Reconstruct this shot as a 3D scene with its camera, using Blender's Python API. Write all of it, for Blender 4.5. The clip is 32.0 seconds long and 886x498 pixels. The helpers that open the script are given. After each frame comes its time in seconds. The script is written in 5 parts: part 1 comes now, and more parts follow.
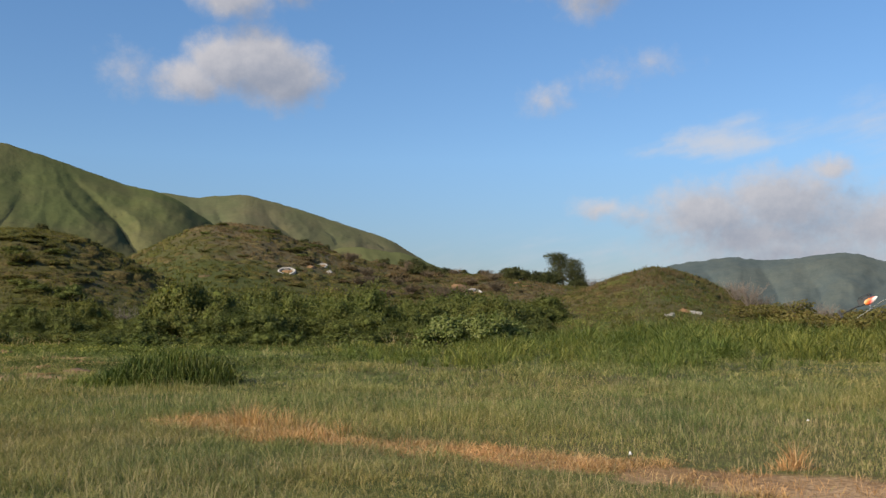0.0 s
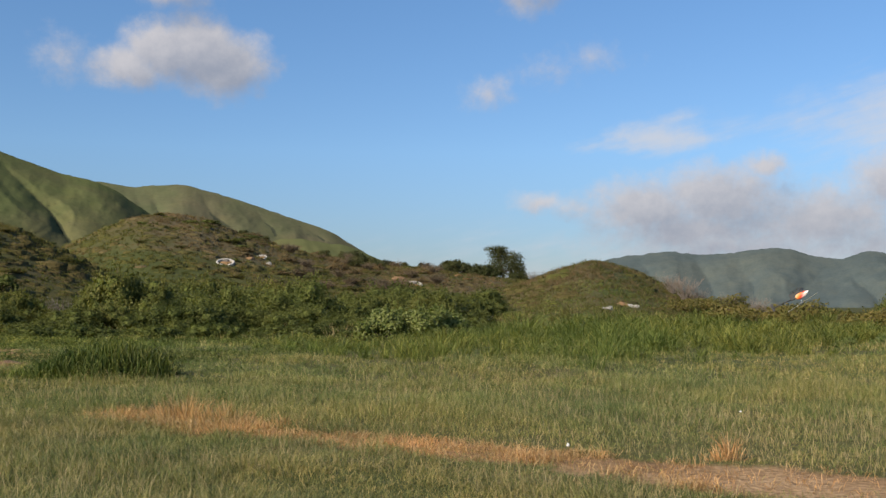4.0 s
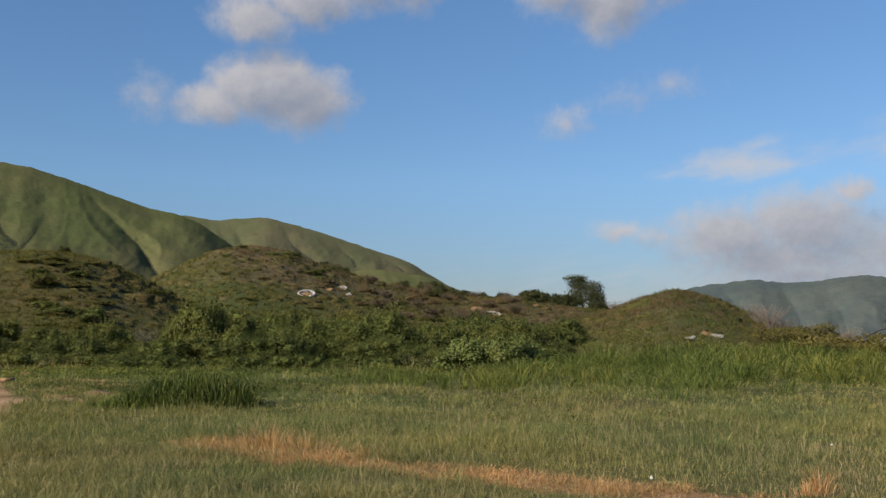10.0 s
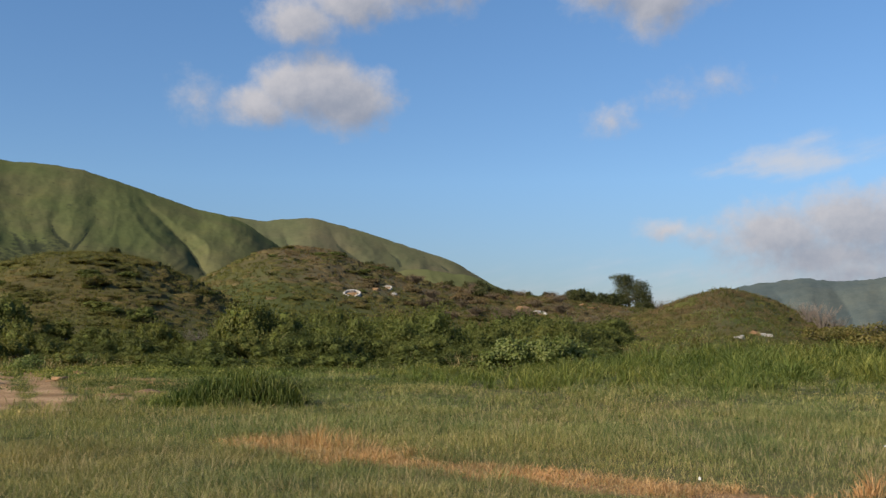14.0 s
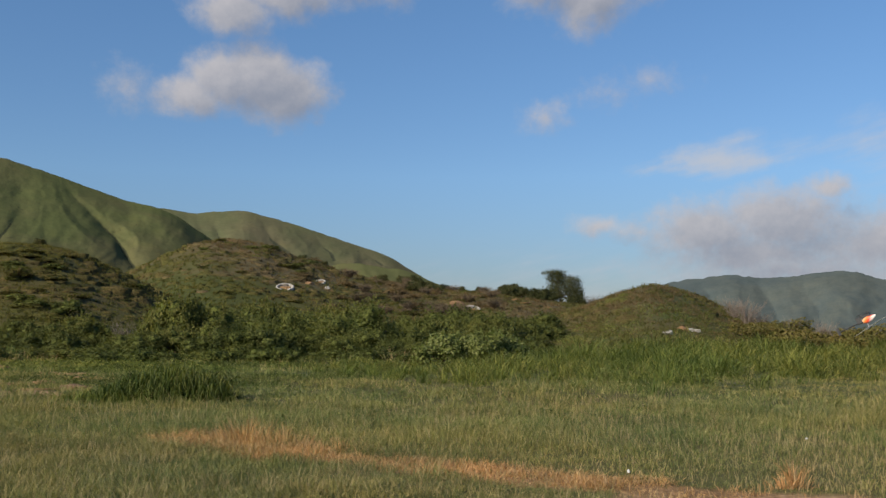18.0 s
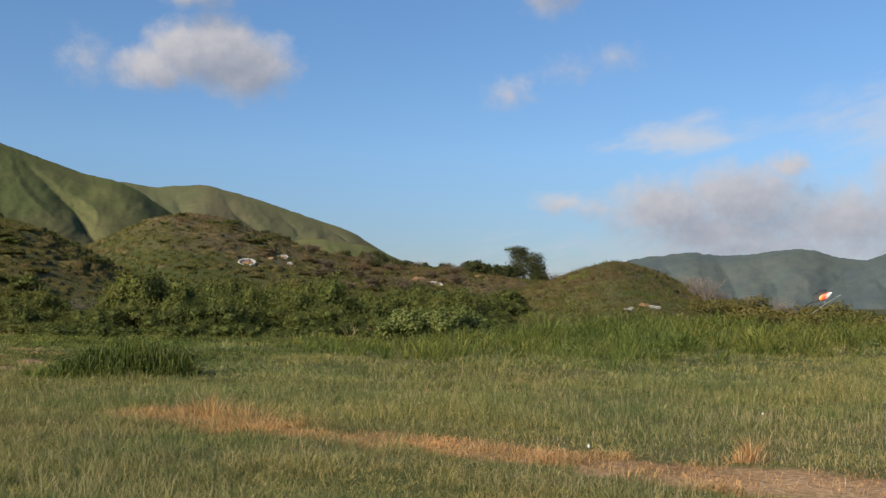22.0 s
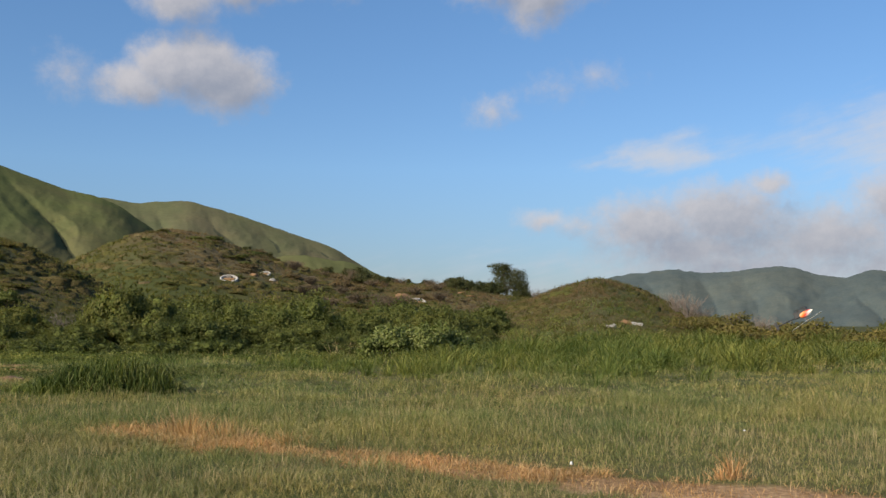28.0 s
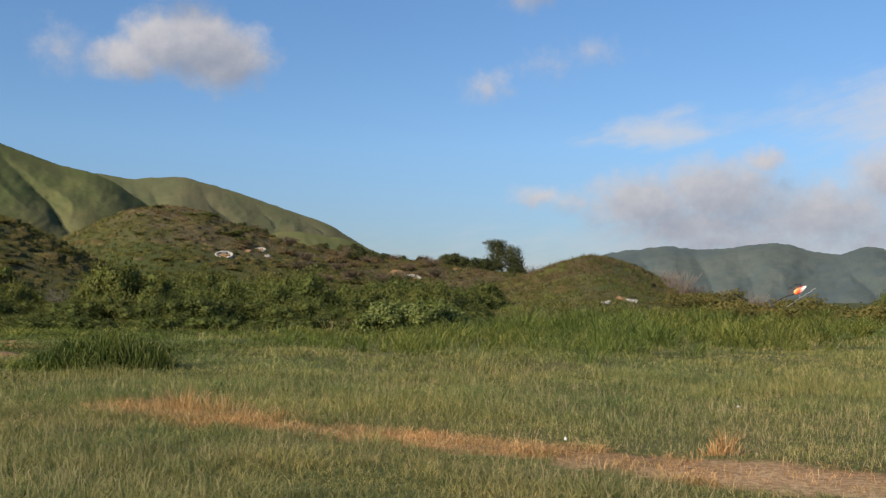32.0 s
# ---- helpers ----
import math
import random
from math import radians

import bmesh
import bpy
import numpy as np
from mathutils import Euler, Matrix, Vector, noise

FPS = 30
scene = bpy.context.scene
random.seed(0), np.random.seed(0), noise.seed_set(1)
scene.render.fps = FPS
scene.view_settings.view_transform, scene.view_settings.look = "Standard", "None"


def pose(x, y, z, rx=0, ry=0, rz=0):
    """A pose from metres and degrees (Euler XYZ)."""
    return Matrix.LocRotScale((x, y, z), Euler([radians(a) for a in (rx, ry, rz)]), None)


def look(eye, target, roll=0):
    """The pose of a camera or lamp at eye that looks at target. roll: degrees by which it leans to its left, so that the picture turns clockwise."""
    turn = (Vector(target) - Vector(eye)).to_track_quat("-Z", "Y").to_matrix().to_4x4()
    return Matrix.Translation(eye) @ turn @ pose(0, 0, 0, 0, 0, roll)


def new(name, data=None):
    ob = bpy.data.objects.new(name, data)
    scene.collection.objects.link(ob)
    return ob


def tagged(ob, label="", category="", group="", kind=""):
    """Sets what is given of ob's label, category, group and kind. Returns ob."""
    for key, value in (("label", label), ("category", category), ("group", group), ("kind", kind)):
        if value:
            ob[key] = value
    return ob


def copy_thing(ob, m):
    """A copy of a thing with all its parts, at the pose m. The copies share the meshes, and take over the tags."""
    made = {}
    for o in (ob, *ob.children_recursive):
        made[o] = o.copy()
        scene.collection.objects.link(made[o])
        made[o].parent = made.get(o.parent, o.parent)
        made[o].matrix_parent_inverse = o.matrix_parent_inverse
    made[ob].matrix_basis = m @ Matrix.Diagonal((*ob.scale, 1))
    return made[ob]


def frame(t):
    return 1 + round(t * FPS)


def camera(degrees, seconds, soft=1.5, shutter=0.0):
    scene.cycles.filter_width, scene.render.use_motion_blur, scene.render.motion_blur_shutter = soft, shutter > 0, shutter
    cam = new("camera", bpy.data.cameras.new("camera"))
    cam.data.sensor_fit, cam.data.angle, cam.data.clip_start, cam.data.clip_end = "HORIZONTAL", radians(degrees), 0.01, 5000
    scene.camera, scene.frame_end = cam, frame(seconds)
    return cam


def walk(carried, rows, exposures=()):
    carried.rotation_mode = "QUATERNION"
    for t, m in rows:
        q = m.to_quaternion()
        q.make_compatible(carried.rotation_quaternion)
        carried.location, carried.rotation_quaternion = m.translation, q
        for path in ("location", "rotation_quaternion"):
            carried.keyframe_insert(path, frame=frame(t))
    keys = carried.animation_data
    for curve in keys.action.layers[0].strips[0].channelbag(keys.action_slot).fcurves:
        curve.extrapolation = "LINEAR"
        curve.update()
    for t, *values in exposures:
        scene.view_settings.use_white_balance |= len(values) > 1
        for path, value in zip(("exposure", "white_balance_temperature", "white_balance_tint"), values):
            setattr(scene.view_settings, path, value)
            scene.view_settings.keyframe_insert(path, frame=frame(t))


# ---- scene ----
cam = camera(48.22, 32.0)
EYE = (0.05, 0.05, 1.6)
PATH = [
    (0.0, 3.70, 0.00, 0.00),
    (0.5, 3.66, 0.18, 3.36),
    (1.0, 3.59, 0.11, 6.44),
    (1.5, 3.59, 0.11, 6.75),
    (2.0, 3.55, -0.06, 5.38),
    (2.5, 3.55, -0.06, 1.74),
    (3.0, 3.45, -0.07, -0.03),
    (3.5, 3.31, -0.16, -1.62),
    (4.0, 3.27, -0.23, -3.44),
    (4.5, 3.28, -0.26, -4.64),
    (6.5, 2.45, -0.39, -5.31),
    (7.0, 2.50, -0.29, -1.71),
    (7.5, 5.66, 0.15, 2.21),
    (8.0, 8.49, 0.07, 4.66),
    (8.5, 8.91, 0.12, 4.16),
    (9.0, 7.81, 0.04, 2.86),
    (9.5, 5.83, -0.07, 1.45),
    (10.0, 5.00, -0.07, 1.12),
    (10.5, 4.86, -0.09, 1.24),
    (11.0, 4.87, -0.00, 1.40),
    (11.5, 4.88, 0.10, 3.21),
    (12.0, 4.89, 0.07, 4.53),
    (12.5, 4.92, 0.02, 4.88),
    (13.0, 4.92, 0.01, 4.47),
    (13.5, 4.96, 0.09, 4.14),
    (14.0, 4.97, -0.06, 3.73),
    (14.5, 5.01, -0.07, 2.14),
    (15.0, 5.07, -0.22, 0.14),
    (15.5, 5.11, -0.23, -1.73),
    (17.5, 5.07, -0.17, -4.66),
    (18.0, 4.66, -0.21, -0.11),
    (18.5, 4.28, -0.20, 0.76),
    (19.0, 4.16, -0.01, 2.34),
    (19.5, 4.07, -0.03, 3.68),
    (20.0, 4.05, 0.01, 3.62),
    (20.5, 4.08, -0.08, 3.27),
    (21.0, 4.14, -0.17, 1.84),
    (21.5, 3.84, -0.24, 0.14),
    (22.0, 3.29, -0.41, -2.25),
    (22.5, 3.19, -0.54, -4.86),
    (23.0, 3.28, -0.34, -6.49),
    (23.5, 3.24, -0.25, -2.48),
    (24.0, 3.20, -0.28, -0.12),
    (24.5, 3.20, -0.28, 0.09),
    (26.5, 3.10, -0.33, 4.63),
    (27.0, 3.84, -0.19, 0.53),
    (27.5, 4.11, -0.35, -0.71),
    (28.0, 4.26, -0.46, -3.25),
    (28.5, 4.31, -0.48, -5.68),
    (29.0, 4.34, -0.56, -7.90),
    (29.5, 4.16, -0.71, -10.31),
    (29.8, 3.50, -0.70, -10.74),
    (30.0, 3.37, -0.68, -10.78),
    (30.5, 3.14, -0.58, -8.95),
    (31.0, 2.98, -0.56, -6.57),
    (31.5, 2.91, -0.50, -4.69),
    (32.0, 2.90, -0.51, -3.53),
]
EXPOSURE = [(0.0, 0.55), (2.0, 0.66), (4.0, 0.58), (7.0, 0.55), (8.0, 0.30), (9.0, 0.20), (10.0, 0.38), (11.0, 0.47), (13.0, 0.54), (15.0, 0.47), (18.0, 0.34), (19.0, 0.46), (21.0, 0.57), (23.0, 0.50), (27.0, 0.62), (29.0, 0.40), (30.0, 0.36), (32.0, 0.55)]
walk(cam, [(t, pose(*EYE, 90 + p, r, y)) for t, p, r, y in PATH], EXPOSURE)

# ---- light ----
SUN_AZ, SUN_EL = -132.0, 30.0      # degrees, clockwise from +y
world = bpy.data.worlds.new("sky")
scene.world = world
world.use_nodes = True


class Nodes:
    """Short hand for building node trees."""

    def __init__(self, tree):
        self.t = tree

    def add(self, kind):
        return self.t.nodes.new(kind)

    def put(self, socket, value):
        if isinstance(value, bpy.types.NodeSocket):
            self.t.links.new(value, socket)
        else:
            socket.default_value = value

    def math(self, op, a, b=0.0, clamp=False):
        n = self.add("ShaderNodeMath")
        n.operation, n.use_clamp = op, clamp
        self.put(n.inputs[0], a)
        self.put(n.inputs[1], b)
        return n.outputs[0]

    def vec(self, op, a, b=(0, 0, 0)):
        n = self.add("ShaderNodeVectorMath")
        n.operation = op
        self.put(n.inputs[0], a)
        self.put(n.inputs[1], b)
        return n.outputs["Value"] if op in ("LENGTH", "DOT_PRODUCT") else n.outputs[0]

    def mix(self, fac, a, b, blend="MIX"):
        n = self.add("ShaderNodeMix")
        n.data_type, n.blend_type = "RGBA", blend
        self.put(n.inputs[0], fac)
        self.put(n.inputs[6], a)
        self.put(n.inputs[7], b)
        return n.outputs[2]

    def noise(self, vector, scale, detail=4.0, rough=0.55):
        n = self.add("ShaderNodeTexNoise")
        self.put(n.inputs["Vector"], vector)
        n.inputs["Scale"].default_value = scale
        n.inputs["Detail"].default_value = detail
        n.inputs["Roughness"].default_value = rough
        return n

    def ramp(self, fac, stops):
        n = self.add("ShaderNodeValToRGB")
        self.put(n.inputs[0], fac)
        el = n.color_ramp.elements
        while len(el) < len(stops):
            el.new(0.5)
        for e, (p, c) in zip(el, stops):
            e.position, e.color = p, (*c, 1)
        return n.outputs[0]

    def smooth(self, x, lo, hi):
        n = self.add("ShaderNodeMapRange")
        n.interpolation_type = "SMOOTHSTEP"
        self.put(n.inputs[0], x)
        n.inputs[1].default_value, n.inputs[2].default_value = lo, hi
        return n.outputs[0]


# Clouds: azimuth, elevation, half width, half height in degrees, thickness
CLOUDS = [
    (-14.4, 13.0, 2.6, 1.4, 1.4), (-12.2, 14.0, 3.2, 2.0, 1.7), (-10.9, 14.3, 2.8, 2.1, 1.7), (-9.4, 13.5, 3.4, 2.2, 1.7), (-17.9, 13.3, 1.4, 1.2, 0.45),
    (-12.2, 17.8, 3.0, 1.7, 1.3), (-9.2, 19.1, 3.4, 1.9, 1.5), (-6.1, 20.5, 3.4, 2.4, 1.5), (-3.2, 20.7, 2.8, 2.7, 1.4), (-11.5, 22.0, 3.2, 1.4, 0.6),
    (5.4, 19.9, 2.8, 2.1, 1.4), (8.6, 19.0, 3.0, 2.6, 1.5), (11.0, 20.5, 5.0, 2.3, 1.5), (17.5, 20.8, 7.5, 2.1, 1.4), (24.0, 22.5, 6.0, 2.0, 1.0),
    (9.0, 5.9, 1.9, 0.7, 0.8), (11.2, 5.6, 1.6, 0.7, 0.7), (15.2, 5.6, 4.4, 2.0, 1.3), (19.2, 6.0, 4.6, 2.3, 1.35), (21.5, 7.8, 1.6, 1.0, 1.1),
    (17.8, 4.2, 6.5, 1.8, 1.1), (24.1, 4.8, 7.0, 2.2, 1.15), (28.4, 6.6, 3.4, 2.1, 1.4), (33.0, 7.2, 4.8, 2.1, 1.4), (31.6, 4.8, 6.5, 2.3, 1.25),
    (39.0, 6.0, 6.0, 3.0, 1.1), (20.0, 3.2, 9.0, 1.7, 0.8), (30.0, 3.4, 9.0, 2.0, 0.95), (6.0, 12.2, 1.6, 0.9, 0.55), (9.4, 13.3, 1.3, 0.6, 0.24), (12.0, 14.0, 1.8, 0.7, 0.28),
]
VEILS = [(15.9, 9.6, 4.0, 1.2, 1.2), (14.6, 9.1, 4.6, 0.5, 0.7), (17.0, 10.6, 2.6, 0.7, 0.5), (20.0, 10.0, 4.0, 0.7, 0.25), (30.5, 10.0, 9.0, 3.0, 1.2), (37.0, 11.5, 9.5, 3.6, 1.4), (32.0, 13.6, 3.4, 0.5, 0.5), (24.0, 3.0, 14.0, 4.0, 0.55), (36.0, 4.0, 14.0, 6.0, 0.6), (10.0, 1.5, 14.0, 3.0, 0.4)]


def build_sky():
    group = bpy.data.node_groups.new("cloud_density", "ShaderNodeTree")
    group.interface.new_socket("P", in_out="INPUT", socket_type="NodeSocketVector")
    group.interface.new_socket("Cumulus", in_out="OUTPUT", socket_type="NodeSocketFloat")
    group.interface.new_socket("Veil", in_out="OUTPUT", socket_type="NodeSocketFloat")
    g = Nodes(group)
    gin, gout = g.add("NodeGroupInput"), g.add("NodeGroupOutput")
    p = gin.outputs[0]
    w1 = g.vec("SUBTRACT", g.noise(p, 0.5, 6, 0.6).outputs["Color"], (0.5, 0.5, 0.5))
    p2 = g.vec("ADD", p, g.vec("MULTIPLY", w1, (2.0, 1.6, 0)))
    fine = g.math("SUBTRACT", g.noise(p, 0.95, 8, 0.64).outputs[0], 0.5)

    def field(q, blobs):
        best = None
        for a, e, sa, se, k in blobs:
            d = g.vec("LENGTH", g.vec("MULTIPLY", g.vec("SUBTRACT", q, (a, e, 0)), (1 / sa, 1 / se, 0)))
            v = g.math("SUBTRACT", k, g.math("MULTIPLY", d, k))
            best = v if best is None else g.math("SMOOTH_MAX", best, v)
            if best is not v:
                best.node.inputs[2].default_value = 0.25
        return best
    cu = g.math("ADD", field(p2, CLOUDS), g.math("MULTIPLY", fine, 1.0))
    p3 = g.vec("ADD", p, g.vec("MULTIPLY", w1, (5.0, 1.2, 0)))
    comb = g.add("ShaderNodeCombineXYZ")
    g.put(comb.inputs[0], g.vec("DOT_PRODUCT", p, (0.22, 0.05, 0)))
    g.put(comb.inputs[1], g.vec("DOT_PRODUCT", p, (-0.3, 1.2, 0)))
    streaks = g.math("SUBTRACT", g.noise(comb.outputs[0], 1.0, 5, 0.6).outputs[0], 0.5)
    ve = g.math("ADD", field(p3, VEILS), g.math("ADD", g.math("MULTIPLY", fine, 0.25), g.math("MULTIPLY", streaks, 1.1)))
    g.put(gout.inputs[0], cu)
    g.put(gout.inputs[1], ve)

    n = Nodes(world.node_tree)
    world.node_tree.nodes.clear()
    sky = n.add("ShaderNodeTexSky")
    sky.sky_type, sky.sun_disc, sky.sun_elevation, sky.sun_rotation = "NISHITA", False, radians(SUN_EL), radians(SUN_AZ)
    sky.air_density, sky.dust_density, sky.ozone_density = 1.0, 0.2, 1.0
    d = n.add("ShaderNodeTexCoord").outputs["Generated"]
    xyz = n.add("ShaderNodeSeparateXYZ")
    n.put(xyz.inputs[0], d)
    deg = 180 / math.pi
    az = n.math("MULTIPLY", n.math("ARCTAN2", xyz.outputs[0], xyz.outputs[1]), deg)
    el = n.math("MULTIPLY", n.math("ARCSINE", xyz.outputs[2]), deg)
    pos = n.add("ShaderNodeCombineXYZ")
    n.put(pos.inputs[0], az)
    n.put(pos.inputs[1], el)
    here = n.add("ShaderNodeGroup")
    here.node_tree = group
    n.put(here.inputs[0], pos.outputs[0])
    sunward = n.add("ShaderNodeGroup")
    sunward.node_tree = group
    n.put(sunward.inputs[0], n.vec("ADD", pos.outputs[0], (-1.1, 1.25, 0)))
    alpha = n.smooth(here.outputs[0], -0.22, 0.95)
    lit = n.math("SUBTRACT", here.outputs[0], sunward.outputs[0])
    grain = n.math("SUBTRACT", n.noise(pos.outputs[0], 1.3, 6, 0.6).outputs[0], 0.5)
    tone = n.smooth(n.math("ADD", n.math("SUBTRACT", lit, n.math("MULTIPLY", here.outputs[0], 0.75)), n.math("MULTIPLY", grain, 1.0)), -1.9, 1.5)
    cloud = n.mix(tone, (3.0, 3.3, 4.1, 1), (6.8, 6.5, 6.6, 1))
    veil = n.math("MULTIPLY", n.smooth(here.outputs[1], -0.1, 1.1), 0.85)
    haze = n.ramp(n.math("DIVIDE", el, 40.0, True), [(0.0, SKY_LOW), (0.22, SKY_MID), (0.6, SKY_HIGH)])
    base = n.mix(1.0, sky.outputs[0], haze, "MULTIPLY")
    base = n.mix(veil, base, (6.2, 6.5, 7.2, 1))
    colour = n.mix(n.math("MULTIPLY", alpha, 0.93), base, cloud)
    bg = n.add("ShaderNodeBackground")
    n.put(bg.inputs[0], colour)
    bg.inputs[1].default_value = SKY_POWER
    n.put(n.add("ShaderNodeOutputWorld").inputs[0], bg.outputs[0])


SKY_POWER = 0.066
SKY_LOW, SKY_MID, SKY_HIGH = (0.45, 0.50, 0.72), (0.76, 0.985, 1.27), (0.84, 1.18, 1.50)
build_sky()
lamp = bpy.data.lights.new("sun", "SUN")
lamp.energy, lamp.angle, lamp.color = 5.0, radians(0.6), (1.0, 0.86, 0.66)
sun = new("sun", lamp)
sa, se = radians(SUN_AZ), radians(SUN_EL)
sun.matrix_world = look((0, 0, 60), (-math.sin(sa) * math.cos(se), -math.cos(sa) * math.cos(se), 60 - math.sin(se)))


# ---- materials ----
def material(name):
    m = bpy.data.materials.new(name)
    m.use_nodes = True
    n = Nodes(m.node_tree)
    return m, n, m.node_tree.nodes["Principled BSDF"], m.node_tree.nodes["Material Output"]


def foliage(name, stops, patch=0.25, scale=0.25, glow=0.3, rough=0.6, gloss=0.1, vary=0.0):
    """Leaves or blades: a colour for each one, patches over the ground, light shining through."""
    m, n, bsdf, out = material(name)
    geo = n.add("ShaderNodeNewGeometry")
    col = n.ramp(geo.outputs["Random Per Island"], stops)
    spots = n.noise(geo.outputs["Position"], scale, 4)
    tufts = n.noise(geo.outputs["Position"], scale * 9, 2)
    wide = n.noise(geo.outputs["Position"], scale * 0.28, 3)
    k = n.smooth(n.math("ADD", n.math("MULTIPLY", spots.outputs[0], 0.6), n.math("MULTIPLY", tufts.outputs[0], 0.4)), 0.36, 0.64)
    col = n.mix(patch, col, n.ramp(k, [(0, (0.46, 0.55, 0.46)), (1, (1.22, 1.12, 0.86))]), "MULTIPLY")
    col = n.mix(patch * 0.7, col, n.ramp(n.smooth(wide.outputs[0], 0.36, 0.62), [(0, (0.76, 0.92, 0.80)), (1, (1.26, 1.08, 0.95))]), "MULTIPLY")
    if vary:
        each = n.add("ShaderNodeObjectInfo").outputs["Random"]
        col = n.mix(vary, col, n.ramp(each, [(0, (0.62, 0.70, 0.62)), (0.4, (0.95, 1.0, 0.9)), (0.75, (1.15, 1.12, 0.95)), (1, (1.35, 1.25, 1.1))]), "MULTIPLY")
    n.put(bsdf.inputs["Base Color"], col)
    bsdf.inputs["Roughness"].default_value = rough
    bsdf.inputs["Specular IOR Level"].default_value = gloss
    tr = n.add("ShaderNodeBsdfTranslucent")
    n.put(tr.inputs[0], n.mix(1.0, col, (1.2, 1.25, 0.6, 1), "MULTIPLY"))
    mx = n.add("ShaderNodeMixShader")
    mx.inputs[0].default_value = glow
    n.put(mx.inputs[1], bsdf.outputs[0])
    n.put(mx.inputs[2], tr.outputs[0])
    n.put(out.inputs[0], mx.outputs[0])
    return m


def plain(name, a, b, scale=3.0, rough=0.7, bump=0.3, metal=0.0):
    """A matt surface of two tones with grain and fine relief."""
    m, n, bsdf, out = material(name)
    co = n.add("ShaderNodeTexCoord").outputs["Object"]
    big, fine = n.noise(co, scale, 5), n.noise(co, scale * 9, 4)
    f = n.smooth(n.math("ADD", n.math("MULTIPLY", big.outputs[0], 0.7), n.math("MULTIPLY", fine.outputs[0], 0.3)), 0.35, 0.65)
    n.put(bsdf.inputs["Base Color"], n.mix(f, (*a, 1), (*b, 1)))
    bsdf.inputs["Roughness"].default_value, bsdf.inputs["Metallic"].default_value = rough, metal
    bp = n.add("ShaderNodeBump")
    bp.inputs["Strength"].default_value = bump
    n.put(bp.inputs["Height"], fine.outputs[0])
    n.put(bsdf.inputs["Normal"], bp.outputs[0])
    return m


M_FIELD = foliage("field_grass", [(0.0, (0.105, 0.131, 0.053)), (0.4, (0.174, 0.201, 0.084)), (0.75, (0.256, 0.250, 0.127)), (1.0, (0.429, 0.367, 0.229))], 0.8, 0.45)
M_NEAR = foliage("short_grass", [(0.0, (0.116, 0.135, 0.059)), (0.45, (0.195, 0.208, 0.097)), (0.8, (0.285, 0.260, 0.136)), (1.0, (0.380, 0.323, 0.205))], 0.75, 0.7)
M_STRAW = foliage("dry_grass", [(0.0, (0.312, 0.177, 0.092)), (0.5, (0.488, 0.296, 0.161)), (1.0, (0.664, 0.454, 0.286))], 0.55, 1.2)
M_STALK = foliage("seed_stalks", [(0.0, (0.260, 0.210, 0.110)), (1.0, (0.440, 0.350, 0.220))], 0.4, 0.5)
M_TALL = foliage("tall_grass", [(0.0, (0.060, 0.084, 0.024)), (0.45, (0.151, 0.187, 0.055)), (1.0, (0.259, 0.270, 0.103))], 0.8, 0.3)
M_CLUMP = foliage("clump_grass", [(0.0, (0.034, 0.054, 0.015)), (0.6, (0.084, 0.114, 0.034)), (1.0, (0.216, 0.232, 0.090))], 0.5, 0.9)
M_LEAF = foliage("shrub_leaves", [(0.0, (0.080, 0.091, 0.032)), (0.6, (0.107, 0.123, 0.044)), (1.0, (0.159, 0.167, 0.072))], 0.55, 0.18, 0.40, vary=0.55)
M_BROAD = foliage("broad_leaves", [(0.0, (0.085, 0.115, 0.032)), (0.6, (0.140, 0.170, 0.056)), (1.0, (0.221, 0.246, 0.108))], 0.3, 0.5)
M_SCRUB = foliage("hill_scrub", [(0.0, (0.081, 0.089, 0.026)), (0.5, (0.102, 0.106, 0.034)), (0.8, (0.122, 0.109, 0.041)), (1.0, (0.138, 0.112, 0.048))], 0.55, 0.09, 0.4)
M_DRY = foliage("field_edge_leaves", [(0.0, (0.105, 0.108, 0.040)), (0.6, (0.149, 0.140, 0.055)), (1.0, (0.198, 0.162, 0.083))], 0.5, 0.2, 0.35, vary=0.5)
M_BROWN = foliage("brown_scrub", [(0.0, (0.125, 0.096, 0.055)), (0.5, (0.154, 0.112, 0.069)), (1.0, (0.187, 0.137, 0.089))], 0.4, 0.06, 0.42)
M_DARK = foliage("tree_leaves", [(0.0, (0.046, 0.054, 0.024)), (0.7, (0.070, 0.078, 0.034)), (1.0, (0.11, 0.105, 0.055))], 0.3, 0.3, vary=0.5)
M_GREY = foliage("feathery_leaves", [(0.0, (0.065, 0.076, 0.026)), (0.7, (0.095, 0.108, 0.038)), (1.0, (0.144, 0.148, 0.064))], 0.4, 0.4, 0.4, vary=0.4)
M_NEEDLE = foliage("narrow_leaves", [(0.0, (0.030, 0.040, 0.022)), (0.7, (0.052, 0.064, 0.036)), (1.0, (0.085, 0.095, 0.055))], 0.3, 0.4)
M_BARK = plain("bark", (0.07, 0.052, 0.036), (0.16, 0.125, 0.09), 6, 0.9, 0.6)
M_TWIG = plain("dry_twigs", (0.13, 0.105, 0.085), (0.21, 0.175, 0.15), 6, 0.9, 0.3)
M_BRUSH = plain("dead_brushwood", (0.085, 0.062, 0.036), (0.16, 0.120, 0.070), 6, 0.9, 0.3)
M_CONCRETE = plain("whitewashed_concrete", (0.194, 0.182, 0.160), (0.410, 0.393, 0.365), 1.4, 0.85, 0.4)
M_EARTH = plain("bare_earth", (0.15, 0.085, 0.038), (0.30, 0.180, 0.090), 1.2, 0.95, 0.6)
